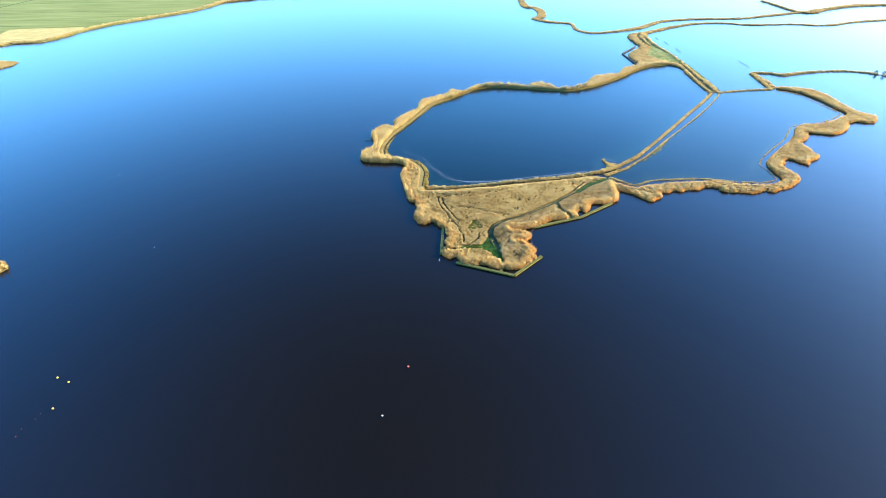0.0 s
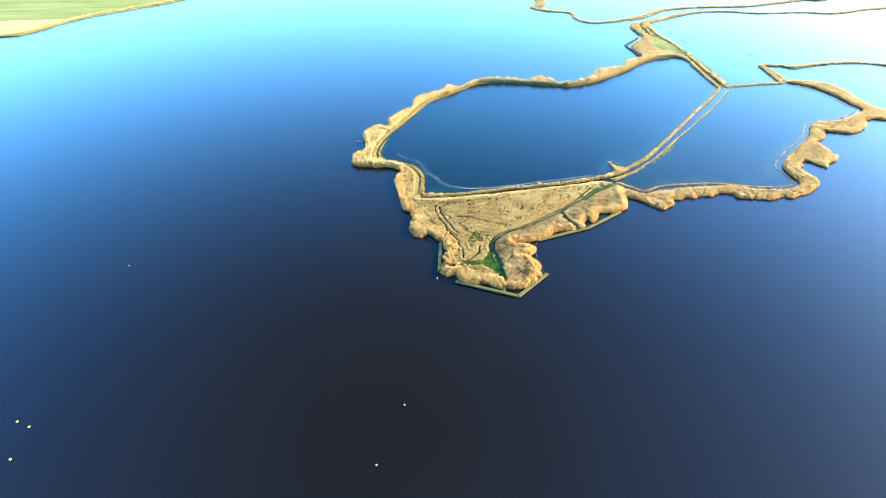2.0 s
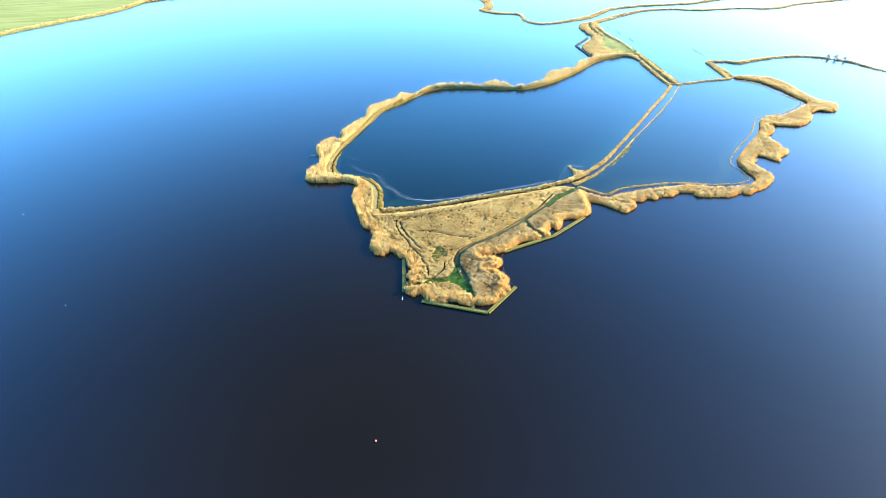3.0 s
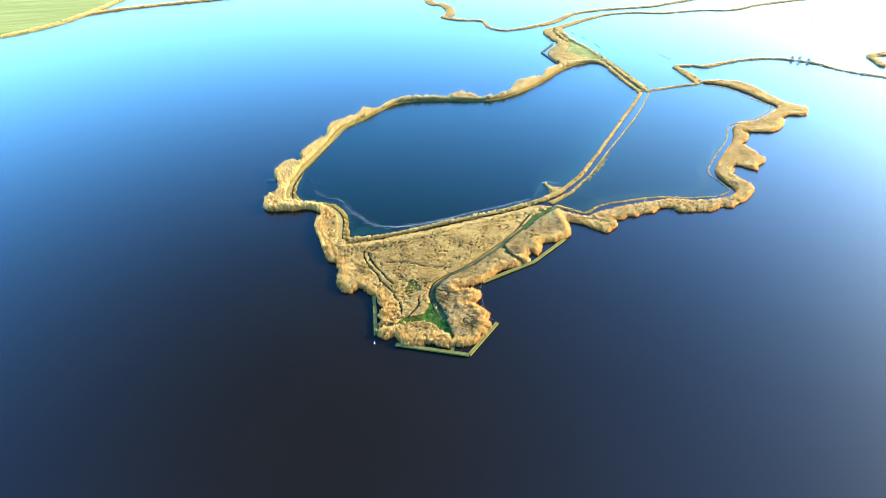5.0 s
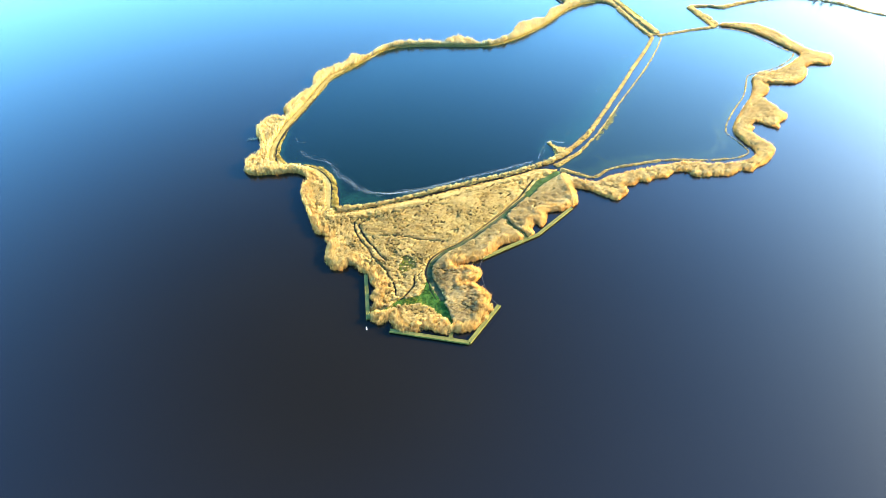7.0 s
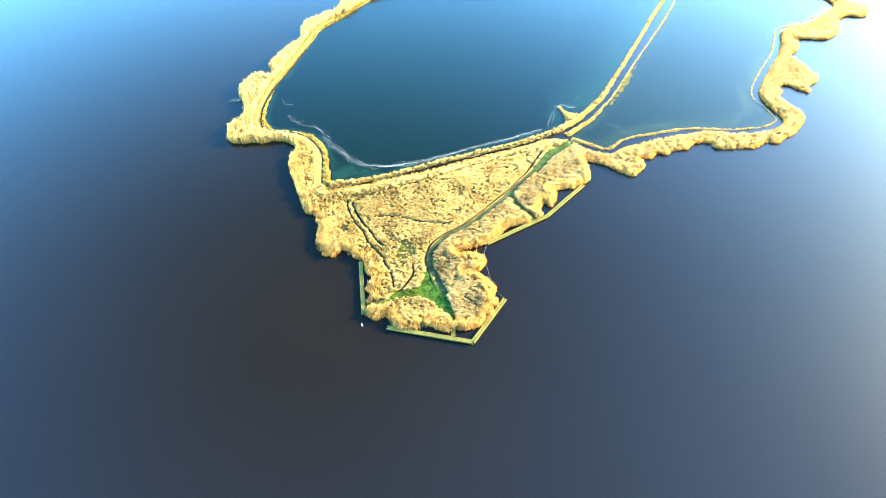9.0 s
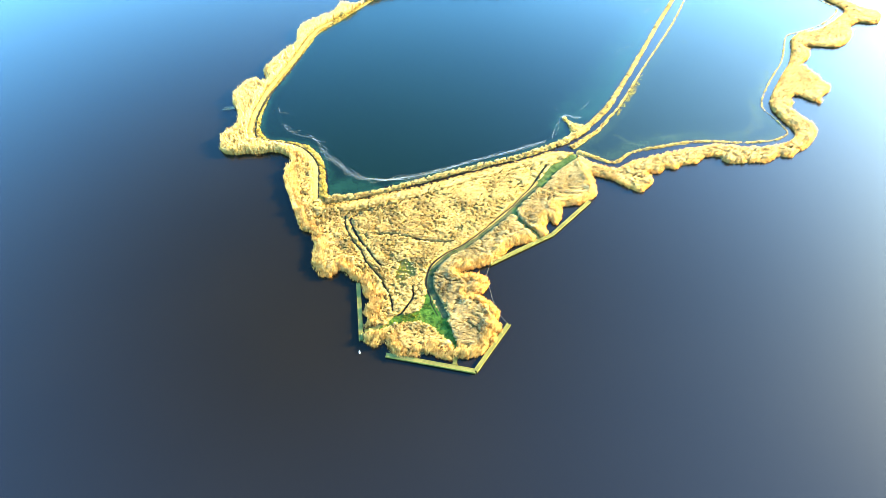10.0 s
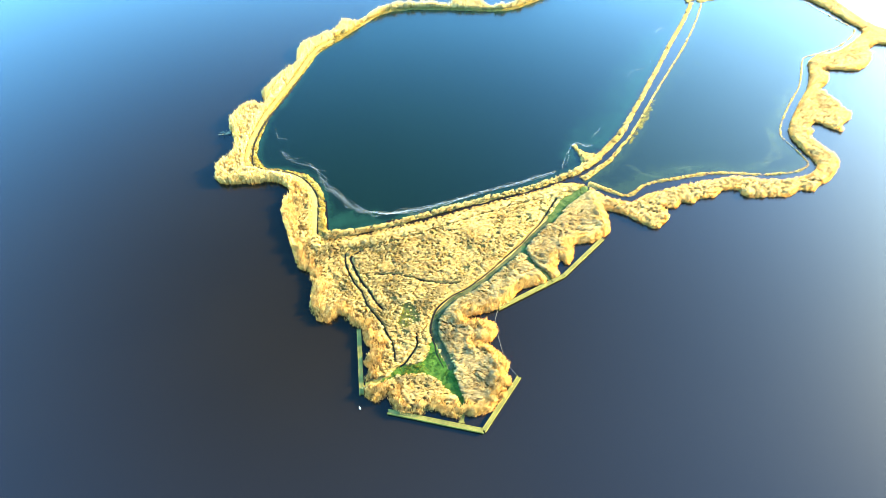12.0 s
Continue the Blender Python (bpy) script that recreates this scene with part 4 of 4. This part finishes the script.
# ---- float line between the breakwaters ----
def tube(name, line, radius, mat, parent):
    cu = bpy.data.curves.new(name, "CURVE")
    cu.dimensions, cu.bevel_depth, cu.bevel_resolution = "3D", radius, 1
    sp = cu.splines.new("POLY")
    sp.points.add(len(line) - 1)
    for p, co in zip(sp.points, line):
        p.co = (*co, 1)
    cu.materials.append(mat)
    tmp = bpy.data.objects.new(name, cu)
    me = bpy.data.meshes.new_from_object(tmp)
    bpy.data.objects.remove(tmp)
    ob = new(name, me)
    ob.parent = parent
    return ob


boom = tagged(new("float_line"), "thin grey rope with small floats between two breakwaters", "rope")
line = curve([(31.2, 143.4), (30, 146.9), (29.8, 149.8), (29.9, 152.7), (30, 156.7), (31.5, 160)], 0.5)
line = line + 0.1 * np.stack([wave(line[:, 1], line[:, 0], 0.6), wave(line[:, 0], line[:, 1], 0.5)], 1)
tube("rope", [(x, y, 0.06) for x, y in line], 0.035, ROPE, boom)
tie = tagged(new("mooring_rope"), "thin grey rope from the breakwater's end to the reed", "rope")
tube("strand", [(62.8, 176.1, 0.5), (63.7, 177.0, 0.3), (64.6, 178.2, 0.35), (65.2, 179.2, 0.6)], 0.05, ROPE, tie)
bm = bmesh.new()
bmesh.ops.create_uvsphere(bm, u_segments=10, v_segments=6, radius=0.08)
float_mesh = bpy.data.meshes.new("float")
bm.to_mesh(float_mesh)
bm.free()
float_mesh.materials.append(ROPE)
for x, y in line[2::3]:
    f = new("float", float_mesh)
    f.location, f.scale, f.parent = (x, y, 0.08), (1.2, 0.9, 0.9), boom


# ---- buoys ----
def turned(profile, segments=20):
    """A mesh turned from a profile of (radius, height)."""
    bm = bmesh.new()
    rings = []
    for r, z in profile:
        rings.append([bm.verts.new((r * math.cos(k * 2 * math.pi / segments), r * math.sin(k * 2 * math.pi / segments), z)) for k in range(segments)])
    for a, b in zip(rings, rings[1:]):
        for k in range(segments):
            bm.faces.new((a[k], a[(k + 1) % segments], b[(k + 1) % segments], b[k]))
    bm.faces.new(rings[0][::-1])
    bm.faces.new(rings[-1])
    for f in bm.faces:
        f.smooth = True
    return bm


def buoy(size, mat, label, group=""):
    ob = tagged(new("buoy"), label, "buoy", group)
    s = size
    body = part("body", turned([(0.05 * s, -0.42 * s), (0.3 * s, -0.36 * s), (0.46 * s, -0.16 * s), (0.5 * s, 0.04 * s), (0.44 * s, 0.24 * s), (0.28 * s, 0.4 * s), (0.1 * s, 0.46 * s)]), mat, ob)
    part("collar", turned([(0.5 * s, 0.0), (0.54 * s, 0.02 * s), (0.54 * s, 0.08 * s), (0.49 * s, 0.1 * s)]), mat, ob)
    part("lifting_eye", turned([(0.07 * s, 0.44 * s), (0.07 * s, 0.58 * s), (0.03 * s, 0.62 * s)], 10), STEEL, body, "grey steel eye")
    return ob


yellow = buoy(0.5, YELLOW, "round yellow marker buoy floating on the lake", "yellow buoys")
yellow.location = (-96.2, 94.4, 0.08)
copy_thing(yellow, pose(-92.6, 92.9, 0.08, 2, 0, 30))
copy_thing(yellow, pose(-91.7, 84.8, 0.08, -3, 2, 70))
buoy(0.45, RED, "small round red buoy floating on the lake").location = (-9.0, 96.4, 0.06)
white = buoy(0.3, WHITE, "small round white buoy floating on the lake", "white buoys")
white.location = (-14.1, 81.4, 0.06)
for x, y in ((-97.2, 152.2), (-136, 207.4), (-201.3, 259.1), (-206.5, 241.3)):
    far_white = copy_thing(white, pose(x, y, 0.04, 2, 1, x))
    far_white.scale = (0.7, 0.7, 0.7)
tiny = buoy(0.15, RED, "tiny red float of a net line on the lake", "net floats")
tiny.location = (-93.8, 83.5, 0.03)
for x, y in ((-94.0, 81.9), (-95.5, 79.2), (-95.5, 77.1)):
    copy_thing(tiny, pose(x, y, 0.03, 3, -2, x * 7))
stake = tagged(new("marker_post"), "single dark wooden post standing in far water", "post")
stake.location = (331, 399, 0)
part("pile", turned([(0.16, -1.2), (0.16, 1.5), (0.1, 1.62)], 12), DARKWOOD, stake)
part("cap", turned([(0.2, 1.5), (0.2, 1.58), (0.04, 1.7)], 12), DARKWOOD, stake)
mark = tagged(new("channel_marker"), "white spar marker standing beside the breakwater", "marker")
mark.location, mark.scale = (-1.2, 142.0, 0), (0.7, 0.7, 0.8)
part("float_body", turned([(0.06, -0.4), (0.17, -0.3), (0.19, 0.08), (0.14, 0.18), (0.05, 0.22)]), WHITE, mark)
spar = part("spar", turned([(0.05, 0.2), (0.04, 1.1), (0.02, 1.12)], 10), WHITE, mark)
part("top_mark", turned([(0.02, 0.86), (0.07, 0.9), (0.07, 1.08), (0.02, 1.12)], 12), WHITE, spar)


# ---- drift foam on the lagoon ----
def foam_material(name, colour, strong):
    m, t, b = material(name, 0.8)
    b.inputs["Base Color"].default_value = (*colour, 1)
    fac = ramp(t, noise_at(t, 0.9, 6, 0.65, (0.6, 1.3, 1), 14), [(0.34, (0, 0, 0)), (0.75, (strong, strong, strong))])
    t.links.new(fac, b.inputs["Alpha"])
    return m


FOAM = foam_material("foam", (0.75, 0.76, 0.72), 0.12)
ALGAE = foam_material("algae", (0.20, 0.28, 0.12), 0.045)


FOAM_VEIL = foam_material("thin_foam", (0.62, 0.64, 0.58), 0.035)


def foam(lines, label, seed, mat=FOAM):
    """Thin wandering ribbons of foam, just above the water."""
    vs, fs = [], []
    for n, (pts, wide, stray) in enumerate(lines):
        c = curve(pts, 0.4)
        d = np.gradient(c, axis=0)
        nrm = np.stack([-d[:, 1], d[:, 0]], 1) / np.linalg.norm(d, axis=1)[:, None]
        s = np.arange(len(c)) * 0.4
        c = c + nrm * (stray * wave(s, s * 0.3, 2.4, seed + n) + 0.4 * stray * wave(s, s * 0.6, 0.8, seed + n))[:, None]
        h = wide * (0.55 + 0.45 * wave(s, s, 1.7, seed + 3 * n))[:, None]
        k = len(vs)
        vs += [(x, y, 0.022 + 0.003 * n) for x, y in np.vstack([c + nrm * h, c - nrm * h])]
        m = len(c)
        fs += [(k + i, k + i + 1, k + m + i + 1, k + m + i) for i in range(m - 1)]
    ob = new("drift_foam", mesh_of("drift_foam", vs, fs, mat))
    return tagged(ob, label, "foam", kind="stuff")


SHORE_FOAM = [(-9.9, 218.4), (-6.8, 214.3), (-4.7, 209.5), (-1.8, 205.4), (0.3, 201.6), (3.8, 198), (9.6, 195.9), (15.6, 195.6), (21.7, 196), (31.4, 198), (41.4, 200), (51.7, 201.8), (59.8, 204)]
foam([(SHORE_FOAM[1:9], 0.16, 0.5), ([(x + 0.5, y + 0.6) for x, y in SHORE_FOAM[1:8]], 0.14, 0.7), ([(x - 0.5, y - 0.4) for x, y in SHORE_FOAM[2:7]], 0.12, 0.8),
      ([(x + 0.9, y + 0.3) for x, y in SHORE_FOAM[3:8]], 0.1, 0.9), (SHORE_FOAM[5:], 0.42, 0.15), ([(x, y - 0.5) for x, y in SHORE_FOAM[6:]], 0.2, 0.25), ([(x, y + 0.5) for x, y in SHORE_FOAM[7:12]], 0.12, 0.35),
      ([(-17.6, 227.3), (-15.9, 224.3), (-13.9, 223.4), (-12.3, 223.6)], 0.2, 0.6), ([(-17.2, 226.5), (-15, 223.4), (-13, 222.6)], 0.14, 0.7), ([(-19, 237.3), (-18.7, 234.3), (-15.9, 233.2)], 0.13, 0.4),
      ([(-10.4, 221.7), (-8.8, 218.8), (-6.6, 216.8), (-5.1, 216)], 0.2, 0.5), ([(-9.6, 220.4), (-7.8, 217.4), (-5.9, 215.6)], 0.14, 0.6)],
     "wandering lines of white drift foam along the lagoon's shore", 1.0)
foam([(SHORE_FOAM[1:], 0.9, 0.5), ([(x + 0.8, y - 0.8) for x, y in SHORE_FOAM[2:9]], 0.7, 0.9), ([(-18, 228), (-14, 223), (-9.9, 219), (-6, 215)], 0.6, 0.8), ([(67.5, 214.6), (70.8, 214.2), (74.4, 213)], 0.8, 0.3)],
     "thin veil of drifting froth along the lagoon's shore", 4.0, FOAM_VEIL)
foam([([(68.5, 214.1), (69.6, 215), (70.8, 214.6), (72.3, 213.2), (74, 213.3)], 0.36, 0.3), ([(68.5, 214.1), (66.3, 211.8), (64.1, 208.4), (62, 204.2)], 0.14, 0.5), ([(67.8, 213), (65.4, 209.6), (63.6, 206)], 0.12, 0.6),
      ([(99.9, 247.5), (103.4, 250.6), (105.7, 251.2), (108.1, 251.2)], 0.22, 0.4), ([(99, 249.2), (99.6, 247.8)], 0.14, 0.3), ([(100, 245), (101, 246)], 0.16, 0.3), ([(75.6, 216.8), (77, 218.2), (79.6, 220.7)], 0.2, 0.3),
      ([(109, 252), (111, 253.6), (112.6, 255.8), (114.6, 258)], 0.1, 0.7), ([(67.6, 220.4), (68.1, 218.3)], 0.1, 0.2),
      ([(123.3, 275.3), (125.9, 277.1), (128.6, 277.7)], 0.4, 0.6), ([(125, 276), (127.6, 278.6)], 0.3, 0.6)], "white drift foam round the reed spur", 2.0)
foam([(p, 3.2 * w, k) for p, w, k in (([(152.7, 231.5), (147.6, 227), (143.8, 222.4), (137.4, 216)], 0.31, 0.6), ([(147, 226), (142, 221), (137, 215)], 0.36, 1.2), ([(131.2, 211.1), (129, 207), (127.5, 201.7), (123.9, 197.1)], 0.47, 1.4), ([(130, 209), (128, 204), (126.6, 200)], 0.42, 1.8),
      ([(93.9, 198.2), (96.6, 198.2), (98.2, 197.4)], 0.52, 0.5), ([(116.7, 195.8), (118.8, 197), (120.2, 195.7), (123.2, 197.2)], 0.52, 0.7), ([(118.8, 245.3), (121, 245.7)], 0.78, 0.3), ([(127.3, 250.5), (128.6, 251)], 0.78, 0.3),
      ([(81, 203), (83, 199.5), (85, 197), (89, 196.6)], 0.31, 0.7), ([(129.6, 204), (126, 199.6), (120, 196.8)], 0.36, 1.6))], "pale strands of drifting algae in the pond", 3.0, ALGAE)


# ---- pole rows in the far water ----
POLE = post_mesh(0.08, -1.0, 0.5, DARKWOOD, "pole")
for a, b in (((158.9, 421.8), (159, 415.5)), ((161.2, 408.7), (161.4, 401.2)), ((162.8, 389.4), (162.6, 380)), ((191.3, 357), (192, 344.4))):
    row = tagged(new("pole_row"), "row of dark wooden poles standing in the water", "poles", "pole rows")
    a, b = np.array(a), np.array(b)
    count = int(np.linalg.norm(b - a) / 0.9)
    for k in range(count + 1):
        p = new("pole", POLE)
        p.location, p.parent = (*(a + (b - a) * k / count), 0.06 * math.sin(5 * k)), row


# ---- meadow shore and small islets ----
MEADOW_SHORE = [(-420, 395), (-360, 420), (-337, 432), (-329, 439), (-312, 442), (-304, 453), (-296, 479), (-286, 497), (-270, 514), (-258, 527), (-244, 541), (-229, 562), (-220, 590), (-214, 612), (-205, 660)]
shore = curve(MEADOW_SHORE, 2.0)


def meadow_ground():
    """Level grassland with a sloping shore, in a fan of rows behind the shore line."""
    d = np.gradient(shore, axis=0)
    nrm = np.stack([-d[:, 1], d[:, 0]], 1) / np.linalg.norm(d, axis=1)[:, None]
    back = np.array((-0.86, 0.5))
    vs, fs = [], []
    steps = (-1.5, 0.5, 2, 5, 10, 25, 60, 150, 400, 1000, 2400)
    for s in steps:
        way = nrm if s < 3 else nrm * 0 + back
        base = shore if s < 3 else shore + nrm * 2
        z = -0.4 if s < 0 else min(0.9, 0.15 + 0.12 * s)
        vs += [(x, y, z) for x, y in base + way * s]
    m = len(shore)
    for r in range(len(steps) - 1):
        fs += [(r * m + i, r * m + i + 1, (r + 1) * m + i + 1, (r + 1) * m + i) for i in range(m - 1)]
    return mesh_of("ground_meadow", vs, fs, MEADOW, True)


tagged(new("ground_meadow", meadow_ground()), "flat green meadow on the lake's far shore", "meadow", kind="structure")
fringe = strip([(x - 3, y + 2) for x, y in MEADOW_SHORE], [7, 7, 7, 7, 7, 6, 5, 5, 5, 6, 6, 6, 6, 6, 6], 3)
bed("reed_bed", fringe, 0.9, 0.9, 2.0, "belt of dry reed along the meadow's shore", [], BROAD_TUFTS, 31)
dry_corner = np.array([(-334, 438), (-314, 445), (-306, 456), (-299, 480), (-303, 489), (-345, 487), (-364, 484), (-360, 462), (-352, 430)])
me = mesh_of("dry_patch", [(*p, 0.93) for p in dry_corner], [tuple(range(len(dry_corner)))], DRY_TURF)
tagged(new("ground_dry_patch", me), "straw-coloured dry ground at the meadow's corner", "ground", kind="structure")
bed("reed_bed", dry_corner, 0.7, 0.4, 0.8, "patch of low straw-coloured reed at the meadow's corner", [], BROAD_TUFTS, 35)
for a, b, wide in (((-470, 553), (-335, 558), 1.2), ((-445, 560), (-428, 640), 2.0), ((-520, 505), (-362, 497), 1.4), ((-460, 602), (-300, 606), 1.0)):
    me = mesh_of("ditch", [(*p, 0.92) for p in strip([a, b], wide, 20)], [tuple(range(len(strip([a, b], wide, 20))))], TURF)
    tagged(new("ditch", me), "narrow dark ditch across the flat meadow", "ditch", "meadow ditches")
far_belt = strip([(-226, 592), (-200, 607), (-170, 617), (-141, 622), (-100, 632)], 6, 3)
ground_sheet("ground_spit", [far_belt], 2.0, LITTER, "low spit of reed litter off the meadow")
bed("reed_bed", far_belt, 0.9, 0.9, 2.0, "dry reed on a low spit off the meadow", [], BROAD_TUFTS, 32)
islet_a = np.array([(-330, 395), (-308, 389.5), (-293, 385.5), (-292, 376.5), (-296, 368), (-320, 360), (-340, 375)])
islet_b = np.array([(-156, 149), (-144, 144.6), (-141.3, 143.6), (-139.4, 141.4), (-140.4, 138.8), (-150, 136), (-160, 142)])
ground_sheet("ground_islet", [islet_a, islet_b], 1.2, LITTER, "small reed islets off the meadow shore")
bed("reed_bed", islet_a, 2.0, 0.4, 0.9, "dry reed covering a small islet", [], BROAD_TUFTS, 33)
bed("reed_bed", islet_b, 3.0, 0.9, 2.0, "orange-brown reed covering a tiny islet", [], REED_TUFTS, 34)


# ---- bushes on the far bank, and driftwood ----
def bush(place, high, seed):
    """A bare willow bush: forking stems with fine twigs."""
    rng = np.random.default_rng(seed)
    ob = tagged(new("willow_bush"), "bare brown willow bush on a distant reed bank", "bush", "willow bushes")
    ob.location = (*place, 0.25)
    vs, fs = [], []
    for _ in range(150):
        a, e = rng.uniform(0, 2 * math.pi), rng.uniform(0.35, 1.0)
        r = high * 0.5 * rng.uniform(0.2, 1)
        c = np.array((r * math.cos(a), r * math.sin(a), high * e * (1 - 0.25 * r / high)))
        d = c / np.linalg.norm(c) * rng.uniform(0.5, 0.9) + rng.normal(0, 0.15, 3)
        w = np.cross(d, rng.normal(0, 1, 3))
        w = w / np.linalg.norm(w) * 0.06
        k = len(vs)
        vs += [c - w, c + w, c + d]
        fs += [(k, k + 1, k + 2)]
    part_mesh = mesh_of("crown", vs, fs, TWIG)
    crown = new("crown", part_mesh)
    crown.parent = ob
    for k in range(4):
        a = k * 1.6 + rng.uniform(0, 0.6)
        tube("stem", [(0.1 * math.cos(a), 0.1 * math.sin(a), -0.3), (0.3 * math.cos(a), 0.3 * math.sin(a), high * 0.35), (0.3 * high * math.cos(a), 0.3 * high * math.sin(a), high * 0.8)], 0.05, TWIG, ob)
    return ob


for n, (x, y, h) in enumerate(((258, 324.6, 1.7), (261, 322.2, 2.1), (264, 318.8, 1.6))):
    bush((x, y), h, 50 + n)

drift = tagged(new("driftwood"), "pale dead branches lying in the water off the reed", "branch")
drift.location = (-34.6, 239.6, 0)
for n, (dx, dy, h) in enumerate(((2.2, 0.5, 0.5), (-1.7, 0.7, 0.4), (0.8, -1.3, 0.6), (-0.7, -1.1, 0.7), (0.3, 1.3, 0.5), (1.2, 1.2, 0.3), (-2.1, -0.4, 0.3), (1.8, -0.7, 0.4), (-1.0, 1.4, 0.35), (2.6, 1.0, 0.25))):
    tube("branch", [(0.1 * n - 0.3, 0, -0.2), (dx * 0.5, dy * 0.5, h * 0.7), (dx, dy, h)], 0.06, DEADWOOD, drift)
